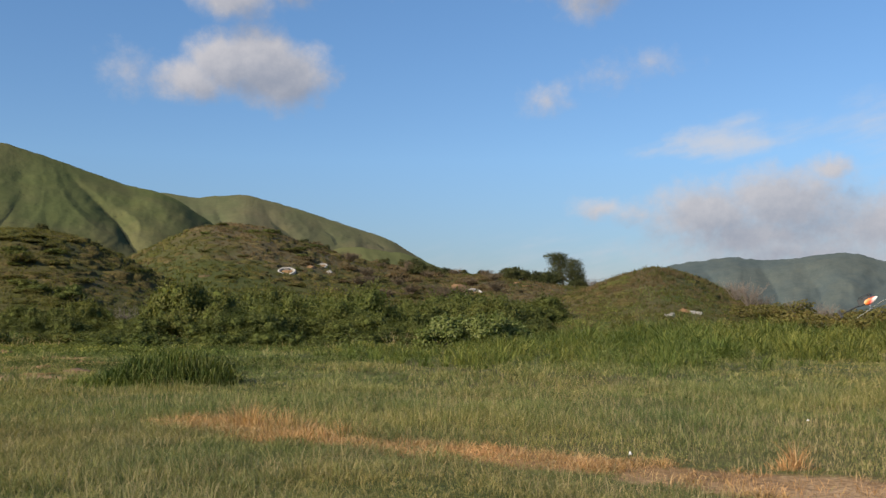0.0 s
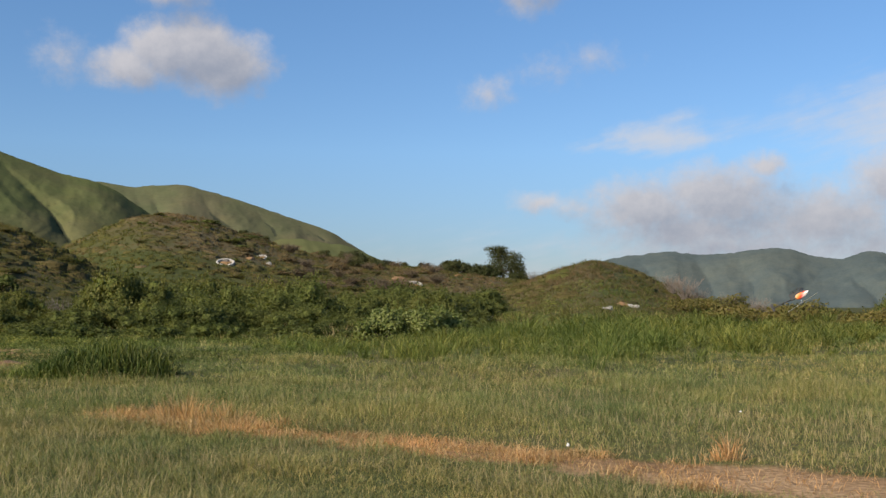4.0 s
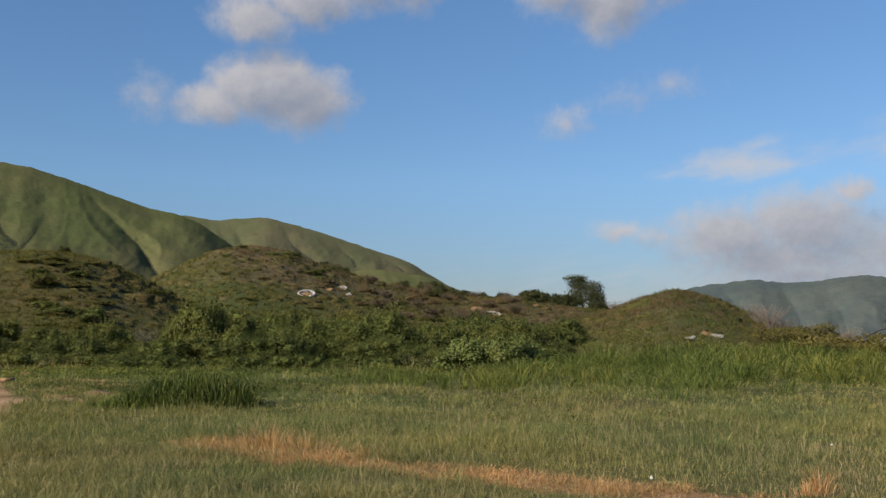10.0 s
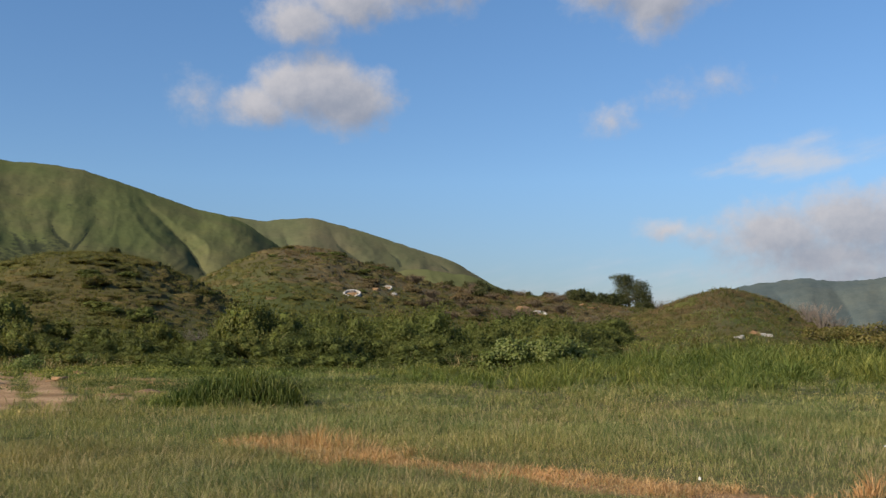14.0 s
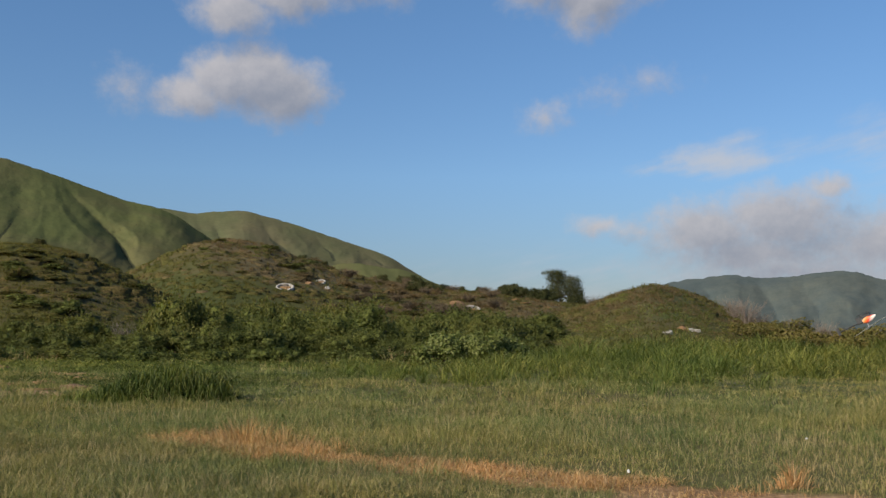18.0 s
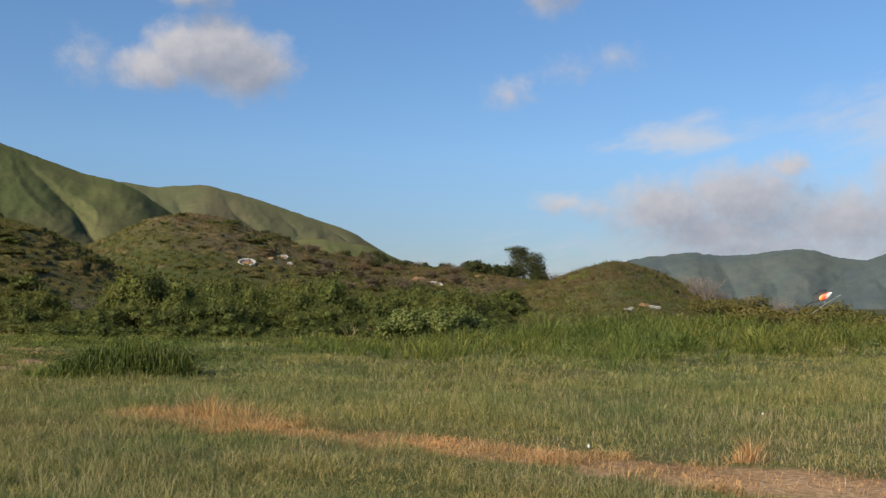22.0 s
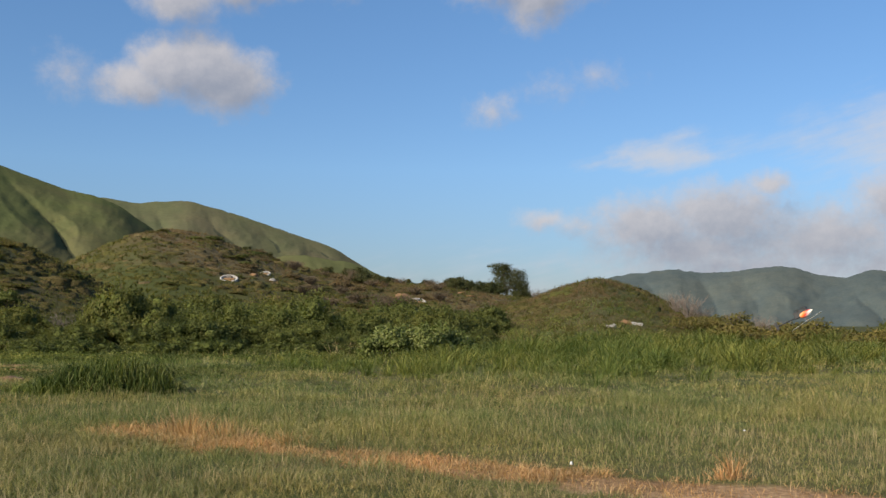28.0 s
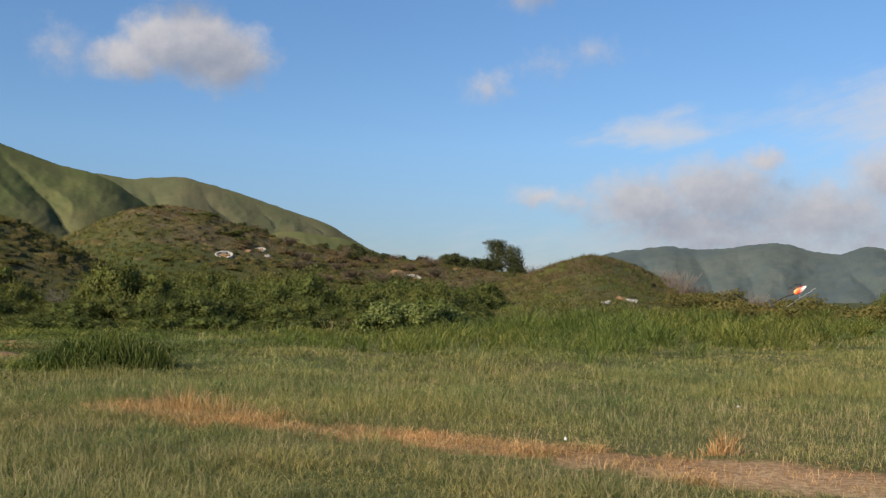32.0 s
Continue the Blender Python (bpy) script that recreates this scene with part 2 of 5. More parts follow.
M_LITTER = plain("white_plastic", (0.45, 0.45, 0.45), (0.6, 0.6, 0.58), 9, 0.4, 0.2)


def heath(name, a, b, c):
    """The leafy shell of low shrubs seen from afar."""
    m, n, bsdf, out = material(name)
    geo = n.add("ShaderNodeNewGeometry")
    fine, mid = n.noise(geo.outputs["Position"], 5.0, 5, 0.7), n.noise(geo.outputs["Position"], 0.07, 4)
    col = n.mix(geo.outputs["Random Per Island"], (*a, 1), (*b, 1))
    col = n.mix(n.smooth(mid.outputs[0], 0.42, 0.62), col, (*c, 1))
    col = n.mix(0.8, col, n.ramp(fine.outputs[0], [(0.3, (0.45, 0.48, 0.45)), (0.7, (1.25, 1.2, 1.1))]), "MULTIPLY")
    n.put(bsdf.inputs["Base Color"], col)
    bsdf.inputs["Roughness"].default_value = 0.9
    bsdf.inputs["Specular IOR Level"].default_value = 0.05
    bp = n.add("ShaderNodeBump")
    bp.inputs["Strength"].default_value, bp.inputs["Distance"].default_value = 1.0, 0.15
    n.put(bp.inputs["Height"], fine.outputs[0])
    n.put(bsdf.inputs["Normal"], bp.outputs[0])
    return m


M_HEATH = heath("heath_shell", (0.074, 0.080, 0.026), (0.096, 0.092, 0.033), (0.104, 0.084, 0.038))
M_INNER = heath("inner_leaves", (0.098, 0.119, 0.035), (0.111, 0.132, 0.040), (0.100, 0.119, 0.037))
M_INNER_BROWN = heath("inner_brush", (0.105, 0.088, 0.050), (0.120, 0.098, 0.058), (0.10, 0.09, 0.048))
M_BRACKEN = heath("bracken_shell", (0.118, 0.096, 0.052), (0.140, 0.108, 0.062), (0.110, 0.098, 0.044))


# ---- shapes ----
def lattice(i, j, seed):
    h = np.sin(i * 127.1 + j * 311.7 + seed * 74.7) * 43758.5453
    return h - np.floor(h)


def vnoise(x, y, seed=0):
    """Smooth noise from 0 to 1 over arrays."""
    i, j = np.floor(x), np.floor(y)
    u, v = x - i, y - j
    u, v = u * u * (3 - 2 * u), v * v * (3 - 2 * v)
    a, b = lattice(i, j, seed), lattice(i + 1, j, seed)
    c, d = lattice(i, j + 1, seed), lattice(i + 1, j + 1, seed)
    return (a * (1 - u) + b * u) * (1 - v) + (c * (1 - u) + d * u) * v


def fbm(x, y, seed=0, octaves=4):
    total, amp = 0, 0.5
    for k in range(octaves):
        total = total + amp * vnoise(x * 2 ** k, y * 2 ** k, seed + k)
        amp *= 0.5
    return total


def step(x, lo, hi):
    t = np.clip((x - lo) / (hi - lo), 0, 1)
    return t * t * (3 - 2 * t)


def profile(az, points):
    """A smooth curve through (azimuth, value) points."""
    a, v = zip(*points)
    return sum(np.interp(az + k * 0.35, a, v) for k in (-1, -0.5, 0, 0.5, 1)) / 5


def polar(az, r):
    a = np.radians(az)
    return r * np.sin(a), r * np.cos(a)


# crest lines: azimuth and elevation above the eye, in degrees
HILL = [(-75, 0.2), (-50, 1.0), (-36, 2.2), (-28.6, 3.2), (-27.3, 3.75), (-25.6, 4.2), (-23.3, 4.45), (-22.1, 4.4), (-20.3, 4.0), (-18.4, 3.05), (-16.5, 2.1), (-14.5, 1.2), (-11, 0.2), (-8, -0.8)]
KNOLL = [(-22, 0.8), (-19.5, 1.9), (-17.5, 2.95), (-15.9, 3.75), (-14.4, 4.45), (-13.1, 4.82), (-12.1, 4.85), (-10.2, 4.6), (-9.2, 4.2), (-7.6, 3.8), (-6.2, 3.3), (-4.3, 2.85), (-1.7, 2.45), (0, 2.2), (2.5, 2.1), (3.8, 1.9), (5.7, 1.6), (8.2, 1.35), (10, 0.9), (14, 0.3), (20, -0.4)]
MOUND = [(3.0, -0.9), (5.4, 0.2), (6.4, 0.55), (7.9, 0.98), (9.5, 1.65), (10.7, 2.12), (11.9, 2.5), (12.9, 2.4), (14.3, 1.95), (15.7, 1.32), (17.2, 0.65), (19.6, 0.0), (23, -0.6)]


def rise(r, az, crest, near, top, back, far_share):
    h = EYE[2] + top * np.tan(np.radians(profile(az, crest)))
    h = np.maximum(h, 0)
    front = step(r, near, top)
    behind = 1 - (1 - far_share) * step(r, top, back)
    return h * np.where(r < top, front, behind)


def ground_z(x, y):
    r, az = np.hypot(x, y), np.degrees(np.arctan2(x, y))
    z = 0.10 * (fbm(x / 7, y / 7, 3) - 0.47) * step(r, 3, 14)
    z = z + 0.9 * (fbm(x / 45, y / 45, 5) - 0.47) * step(r, 35, 80)
    rough = 1 + 0.10 * (fbm(x / 9, y / 9, 9) - 0.47) + 0.05 * (fbm(x / 3, y / 3, 19, 2) - 0.37)
    a = rise(r, az, HILL, 66, 122, 190, 0.35) * rough
    b = rise(r, az, KNOLL, 98, 205, 330, 0.3) * rough
    c = rise(r, az, MOUND, 56, 106, 160, 0.25) * rough
    return z + np.maximum(np.maximum(a, b), c)


STRIP = [(-4.6, 15.4), (-2.7, 13.9), (-1.6, 13.0), (-0.2, 11.9), (1.1, 10.9), (1.9, 10.4), (2.6, 9.8), (3.3, 9.3), (4.4, 8.7), (6.2, 8.0), (9.0, 7.2)]
# wheel ruts of the dirt track: points, inner and outer half width
TRACK = [
    ([(-9.6, 20.6), (-10.6, 22.8), (-12.5, 26.8), (-14.8, 31.0), (-17.8, 36.6), (-21.0, 42.4)], 0.36, 0.68),
    ([(-10.7, 20.6), (-14.3, 27.8), (-17.7, 33.8), (-21.9, 42.2)], 0.28, 0.55),
    ([(-11.6, 24.6), (-10.4, 25.2), (-8.7, 22.9)], 0.26, 0.55),
]


def distance_to(x, y, line):
    best = np.full(np.shape(x), 1e9)
    for (x0, y0), (x1, y1) in zip(line, line[1:]):
        dx, dy = x1 - x0, y1 - y0
        t = np.clip(((x - x0) * dx + (y - y0) * dy) / (dx * dx + dy * dy), 0, 1)
        best = np.minimum(best, np.hypot(x - x0 - t * dx, y - y0 - t * dy))
    return best


def dry_mask(x, y):
    d = distance_to(x, y, STRIP) + 1.2 * (fbm(x / 1.1, y / 1.1, 31) - 0.47) + 0.5 * (fbm(x / 0.3, y / 0.3, 32, 2) - 0.37)
    return (1 - step(d, 0.46, 0.70)) * step(x, -4.6, -3.2)


def dirt_mask(x, y):
    near = 0.95 - 0.95 * step(distance_to(x, y, [(2.7, 9.7), (3.5, 9.15), (4.4, 8.5), (5.3, 7.9), (6.7, 7.1), (8.6, 6.2)]) + 1.1 * (fbm(x / 0.7, y / 0.7, 33) - 0.47), 0.62, 0.86)
    ragged = 1.1 * (fbm(x / 1.2, y / 1.2, 35) - 0.47) + 0.5 * (fbm(x / 0.4, y / 0.4, 37, 3) - 0.43)
    track = np.maximum.reduce([1 - step(distance_to(x, y, line) + ragged, lo, hi) for line, lo, hi in TRACK])
    return np.maximum(near, track)


def bracken_mask(x, y):
    """The brown upper slope of the knoll and the saddle beside it."""
    r, az = np.hypot(x, y), np.degrees(np.arctan2(x, y))
    el = np.degrees(np.arctan2(ground_z(x, y) - EYE[2], r))
    wob = fbm(x / 14, y / 14, 83) - 0.47
    low = np.interp(az, (-15, -9, -5, 0, 6), (2.9, 2.4, 1.6, 1.1, 1.0))
    mound = step(az + 10 * wob, 4.5, 6.5) * (1 - step(az + 10 * wob, 13, 15)) * step(r, 66, 80) * (1 - step(r, 112, 118))
    return 0.8 * mound + step(az + 9 * wob, -14.6, -12.6) * (1 - step(az, 6, 8)) * step(el + 3 * wob, low - 0.2, low + 0.5) * step(r, 95, 125) * (0.3 + 0.7 * step(fbm(x / 6, y / 6, 84), 0.38, 0.52))


def mesh_of(name, verts, faces):
    """A mesh from arrays; faces all of one size."""
    me = bpy.data.meshes.new(name)
    verts, faces = np.asarray(verts, np.float32), np.asarray(faces, np.int32)
    k = faces.shape[1]
    me.vertices.add(len(verts))
    me.vertices.foreach_set("co", verts.ravel())
    me.loops.add(faces.size)
    me.loops.foreach_set("vertex_index", faces.ravel())
    me.polygons.add(len(faces))
    me.polygons.foreach_set("loop_start", np.arange(len(faces), dtype=np.int32) * k)
    me.polygons.foreach_set("loop_total", np.full(len(faces), k, np.int32))
    me.update(calc_edges=True)
    return me


def solid(name, verts, faces, mat, parent=None, smooth=False, label=""):
    me = mesh_of(name, verts, faces)
    me.materials.append(mat)
    if smooth:
        me.polygons.foreach_set("use_smooth", np.ones(len(me.polygons), bool))
    ob = new(name, me)
    ob.parent = parent
    return tagged(ob, label)


def part(name, bm, mat, parent, label="", smooth=True):
    me = bpy.data.meshes.new(name)
    bm.to_mesh(me)
    bm.free()
    me.materials.append(mat)
    if smooth:
        me.polygons.foreach_set("use_smooth", np.ones(len(me.polygons), bool))
    ob = new(name, me)
    ob.parent = parent
    return tagged(ob, label)


def grid_faces(nu, nv):
    i = np.arange(nu * nv).reshape(nu, nv)
    return np.stack([i[:-1, :-1], i[1:, :-1], i[1:, 1:], i[:-1, 1:]], -1).reshape(-1, 4)


def blades(rng, x, y, height, width, lean, z=None, bend=None, simple=False):
    """Curved grass blades, two triangles each; simple ones for far grass have one."""
    n = len(x)
    z = ground_z(x, y) - 0.01 if z is None else z
    face = rng.uniform(0, 2 * math.pi, n)
    bend = rng.uniform(0, 2 * math.pi, n) if bend is None else bend
    height, width, lean = np.broadcast_to(height, n), np.broadcast_to(width, n), np.broadcast_to(lean, n)
    side = np.stack([np.cos(face), np.sin(face), np.zeros(n)], 1) * (width / 2)[:, None]
    way = np.stack([np.cos(bend), np.sin(bend), np.zeros(n)], 1) * (height * lean)[:, None]
    up = np.zeros((n, 3))
    up[:, 2] = height
    root = np.stack([x, y, z], 1)
    tip = root + up * (1 - 0.35 * lean[:, None] ** 2) + way
    if simple:
        return np.stack([root - side, root + side, tip], 1).reshape(-1, 3), (np.arange(n) * 3)[:, None] + [0, 1, 2]
    mid = root + up * 0.52 + way * 0.28
    v = np.stack([root, mid - side, mid + side, tip], 1).reshape(-1, 3)
    o = (np.arange(n) * 4)[:, None]
    f = np.concatenate([o + [0, 1, 2], o + [1, 3, 2]])
    return v, f


def leaves(rng, centre, normal, length, width):
    """Flat pointed leaves, a quad each."""
    n = len(centre)
    normal = normal / np.linalg.norm(normal, axis=1, keepdims=True)
    u = np.cross(normal, rng.normal(size=(n, 3)))
    u /= np.linalg.norm(u, axis=1, keepdims=True)
    w = np.cross(normal, u)
    length, width = np.broadcast_to(length, n)[:, None], np.broadcast_to(width, n)[:, None]
    v = np.stack([centre - u * length / 2, centre + w * width / 2 + normal * width * 0.12, centre + u * length / 2, centre - w * width / 2 + normal * width * 0.12], 1).reshape(-1, 3)
    return v, (np.arange(n) * 4)[:, None] + [0, 1, 2, 3]


def crown(rng, blobs, n, length, ratio=0.5, lumps=20, open_share=0.3):
    """Leaves gathered in lumps over a cluster of rounded masses, with gaps between them."""
    blobs = np.array(blobs, float)
    share = blobs[:, 3] * blobs[:, 4] + blobs[:, 4] * blobs[:, 5]
    pick = rng.choice(len(blobs), n, p=share / share.sum())
    lump = rng.normal(size=(len(blobs), lumps, 3))
    lump[:, :, 2] = np.abs(lump[:, :, 2]) * 0.9 - 0.4
    lump /= np.linalg.norm(lump, axis=2, keepdims=True)
    d = lump[pick, rng.integers(0, lumps, n)] + rng.normal(size=(n, 3)) * 0.42
    d /= np.linalg.norm(d, axis=1, keepdims=True)
    loose = rng.random(n) < open_share
    radius = np.where(loose, rng.uniform(0.4, 1.4, n), rng.uniform(0.72, 1.12, n))
    c = blobs[pick, :3] + d * blobs[pick, 3:] * radius[:, None]
    return leaves(rng, c, d + rng.normal(size=(n, 3)) * 0.55 + [0, 0, 0.35], length * rng.uniform(0.6, 1.3, n), length * ratio * rng.uniform(0.7, 1.2, n))


def tube(points, radii, sides=6):
    """A tapered tube along points."""
    pts = np.array(points, float)
    rad = np.array(radii, float)
    v = []
    for k, p in enumerate(pts):
        t = pts[min(k + 1, len(pts) - 1)] - pts[max(k - 1, 0)]
        t /= np.linalg.norm(t) + 1e-9
        a = np.cross(t, [0.3, 0.9, 0.1])
        a /= np.linalg.norm(a) + 1e-9
        b = np.cross(t, a)
        ang = np.arange(sides) * 2 * math.pi / sides
        v.append(p + rad[k] * (np.cos(ang)[:, None] * a + np.sin(ang)[:, None] * b))
    f = []
    for k in range(len(pts) - 1):
        for s in range(sides):
            f.append([k * sides + s, k * sides + (s + 1) % sides, (k + 1) * sides + (s + 1) % sides, (k + 1) * sides + s])
    return np.concatenate(v), np.array(f)


def joined(pieces):
    v, f, o = [], [], 0
    for a, b in pieces:
        v.append(a)
        f.append(np.asarray(b) + o)
        o += len(a)
    return np.concatenate(v), np.concatenate(f)


# ---- ground ----
def ground_material():
    m, n, bsdf, out = material("field_ground")
    pos = n.add("ShaderNodeNewGeometry").outputs["Position"]
    big, mid, fine = n.noise(pos, 0.06, 5), n.noise(pos, 0.6, 5), n.noise(pos, 14, 4)
    turf = n.ramp(n.smooth(mid.outputs[0], 0.3, 0.7), [(0, (0.055, 0.070, 0.022)), (0.6, (0.085, 0.095, 0.032)), (1, (0.13, 0.115, 0.05))])
    turf = n.mix(n.smooth(big.outputs[0], 0.42, 0.62), turf, (0.10, 0.088, 0.036, 1))
    masks = n.add("ShaderNodeVertexColor")
    masks.layer_name = "cover"
    rgb = n.add("ShaderNodeSeparateColor")
    n.put(rgb.inputs[0], masks.outputs[0])
    soil = n.ramp(n.smooth(n.math("ADD", n.math("MULTIPLY", mid.outputs[0], 0.6), n.math("MULTIPLY", fine.outputs[0], 0.4)), 0.35, 0.65), [(0, (0.18, 0.110, 0.054)), (0.5, (0.29, 0.185, 0.098)), (1, (0.41, 0.285, 0.165))])
    straw = n.ramp(fine.outputs[0], [(0.3, (0.19, 0.11, 0.05)), (0.7, (0.36, 0.22, 0.105))])
    scrub = n.ramp(n.smooth(n.noise(pos, 0.035, 6, 0.62).outputs[0], 0.42, 0.62), [(0, (0.060, 0.070, 0.022)), (0.5, (0.070, 0.072, 0.025)), (1, (0.086, 0.074, 0.031))])
    scrub = n.mix(n.math("MULTIPLY", masks.outputs[1], 0.6), scrub, (0.130, 0.100, 0.060, 1))
    col = n.mix(rgb.outputs[2], turf, scrub)
    col = n.mix(rgb.outputs[1], col, straw)
    col = n.mix(rgb.outputs[0], col, soil)
    col = n.mix(0.5, col, n.ramp(fine.outputs[0], [(0.3, (0.55, 0.55, 0.55)), (0.7, (1.1, 1.1, 1.1))]), "MULTIPLY")
    n.put(bsdf.inputs["Base Color"], col)
    bsdf.inputs["Roughness"].default_value = 0.95
    bsdf.inputs["Specular IOR Level"].default_value = 0.1
    bp = n.add("ShaderNodeBump")
    bp.inputs["Strength"].default_value, bp.inputs["Distance"].default_value = 0.7, 0.05
    n.put(bp.inputs["Height"], fine.outputs[0])
    n.put(bsdf.inputs["Normal"], bp.outputs[0])
    return m


def build_ground():
    az = np.concatenate([np.arange(-180, -42, 4.0), np.arange(-42, 44, 0.3), np.arange(44, 181, 4.0)])
    az[-1] = 180
    r = np.concatenate([[0.001], np.linspace(2, 7, 5), np.geomspace(7.3, 330, 210), np.geomspace(360, 4900, 24)])
    A, R = np.meshgrid(az, r, indexing="ij")
    x, y = polar(A, R)
    z = ground_z(x, y)
    v = np.stack([x, y, z], -1).reshape(-1, 3)
    ob = solid("ground", v, grid_faces(len(az), len(r)), ground_material(), smooth=True)
    cover = np.ones((len(v), 4), np.float32)
    cover[:, 0] = dirt_mask(v[:, 0], v[:, 1])
    cover[:, 1] = dry_mask(v[:, 0], v[:, 1])
    cover[:, 2] = step(np.hypot(v[:, 0], v[:, 1]), 58, 90)
    cover[:, 3] = bracken_mask(v[:, 0], v[:, 1])
    ob.data.color_attributes.new("cover", "FLOAT_COLOR", "POINT").data.foreach_set("color", cover.ravel())
    return tagged(ob, "uneven grassy field rising into scrubby brown-green hills", "ground", kind="structure")


build_ground()


# ---- mountains ----
def mountain_material(name, grass, brush, dry, speck=1.0):
    m, n, bsdf, out = material(name)
    pos = n.add("ShaderNodeNewGeometry").outputs["Position"]
    big, mid, fine, bush = n.noise(pos, 0.004, 6, 0.6), n.noise(pos, 0.02, 6, 0.65), n.noise(pos, 0.11, 4, 0.6), n.noise(pos, 0.05, 3, 0.7)
    masks = n.add("ShaderNodeVertexColor")
    masks.layer_name = "cover"
    cover = masks.outputs[0]
    col = n.mix(n.smooth(big.outputs[0], 0.38, 0.66), (*grass, 1), (*dry, 1))
    col = n.mix(0.4, col, n.ramp(mid.outputs[0], [(0.3, (0.62, 0.68, 0.66)), (0.5, (1.0, 1.0, 1.0)), (0.7, (1.28, 1.16, 1.0))]), "MULTIPLY")
    col = n.mix(0.26, col, n.ramp(fine.outputs[0], [(0.3, (0.6, 0.64, 0.6)), (0.7, (1.25, 1.2, 1.15))]), "MULTIPLY")
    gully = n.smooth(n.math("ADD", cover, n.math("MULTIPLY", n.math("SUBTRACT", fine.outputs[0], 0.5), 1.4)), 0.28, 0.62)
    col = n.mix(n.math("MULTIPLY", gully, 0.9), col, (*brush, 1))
    dots = n.math("MULTIPLY", n.smooth(bush.outputs[0], 0.64, 0.70), 0.55 * speck)
    col = n.mix(dots, col, (*brush, 1))
    n.put(bsdf.inputs["Base Color"], col)
    bsdf.inputs["Roughness"].default_value = 1.0
    bsdf.inputs["Specular IOR Level"].default_value = 0.0
    bp = n.add("ShaderNodeBump")
    bp.inputs["Strength"].default_value, bp.inputs["Distance"].default_value = 0.45, 2.2
    n.put(bp.inputs["Height"], fine.outputs[0])
    n.put(bsdf.inputs["Normal"], bp.outputs[0])
    return m


FRONT = [(-58, 3.0), (-45, 7.2), (-36, 9.0), (-32, 9.75), (-30.4, 9.6), (-28.8, 9.42), (-27.7, 9.15), (-26.2, 9.17), (-24.1, 8.98), (-21.6, 8.3), (-20.0, 7.77), (-17.9, 7.05), (-16, 6.7), (-14.7, 6.1), (-13.1, 5.0), (-11, 3.4), (-8, 1.8), (-4, 0.2)]
BEHIND = [(-24, 4.5), (-20, 5.8), (-16, 6.72), (-14.1, 6.47), (-12.8, 6.59), (-11.3, 6.71), (-9.2, 6.18), (-7.2, 5.6), (-5.3, 4.95), (-3, 4.23), (-1.7, 3.38), (-0.7, 2.82), (1, 1.9), (3, 0.8), (5, 0.0)]
FOOT = [(-13, 2.2), (-10, 2.9), (-7.1, 3.3), (-6.2, 3.73), (-4.85, 3.82), (-3.5, 3.58), (-2.2, 3.44), (-0.9, 2.96), (1.3, 1.9), (4, 0.6)]
RANGE = [(4, 0.2), (8, 1.5), (11, 2.4), (13.1, 2.71), (14.5, 2.92), (16.5, 3.09), (18.1, 2.88), (19.4, 2.95), (21, 3.15), (22.6, 3.24), (23.8, 2.83), (25.4, 2.52), (26.1, 2.87), (26.9, 2.99), (28.1, 2.73), (29.3, 2.26), (30.4, 1.68), (31.3, 1.28), (34, 0.4)]
RANGE_2 = [(26, 0.3), (29, 1.2), (31, 1.89), (32.2, 2.14), (34.9, 2.64), (40, 3.2), (46, 2.6), (55, 1.0)]
# gullies: (azimuth, elevation) points from the top down, depth in metres, width of the brush along them in degrees
FRONT_GULLIES = [
    ([(-30.1, 7.6), (-30.4, 7.0), (-30.3, 6.2), (-29.7, 5.7), (-29.2, 4.8), (-28.7, 4.5)], 24, 0.30),
    ([(-25.0, 7.7), (-25.1, 6.6), (-25.4, 6.1), (-25.2, 5.4), (-24.6, 4.8)], 15, 0.13),
    ([(-23.2, 7.6), (-23.1, 6.8), (-23.3, 6.0), (-23.8, 5.2), (-24.3, 4.6)], 13, 0.09),
    ([(-20.9, 7.7), (-20.6, 7.2), (-20.1, 6.7), (-19.4, 6.0), (-18.6, 5.15), (-17.8, 4.4), (-17.3, 3.4)], 46, 0.12),
    ([(-27.9, 5.9), (-27.5, 5.4), (-26.9, 4.9), (-26.6, 4.5)], 15, 0.32),
    ([(-26.9, 6.5), (-26.5, 5.8), (-26.2, 5.0), (-25.9, 4.6)], 9, 0.12),
    ([(-28.4, 8.6), (-29.0, 8.1), (-29.6, 7.9), (-30.1, 7.6)], 12, 0.10),
]
FRONT_SPURS = [
    [(-21.5, 8.2), (-21.2, 7.3), (-20.8, 6.4), (-20.0, 5.6), (-19.2, 5.0), (-18.3, 5.1), (-17.6, 4.9)],
    [(-24.1, 8.9), (-24.1, 7.4), (-24.2, 6.1), (-24.4, 5.1)],
    [(-26.7, 9.0), (-26.2, 7.6), (-26.0, 6.4), (-25.6, 5.2), (-25.3, 4.7)],
    [(-29.3, 9.3), (-28.3, 8.4), (-28.4, 6.9), (-28.6, 5.7), (-28.1, 4.6)],
    [(-22.2, 8.3), (-22.0, 6.8), (-22.2, 5.9), (-23.1, 4.6)],
    [(-15.9, 6.7), (-14.6, 5.9), (-13.0, 5.0)],
    [(-31.0, 8.5), (-30.9, 7.7), (-31.2, 6.5)],
    [(-30.9, 5.7), (-30.1, 5.3), (-29.6, 4.6)],
]
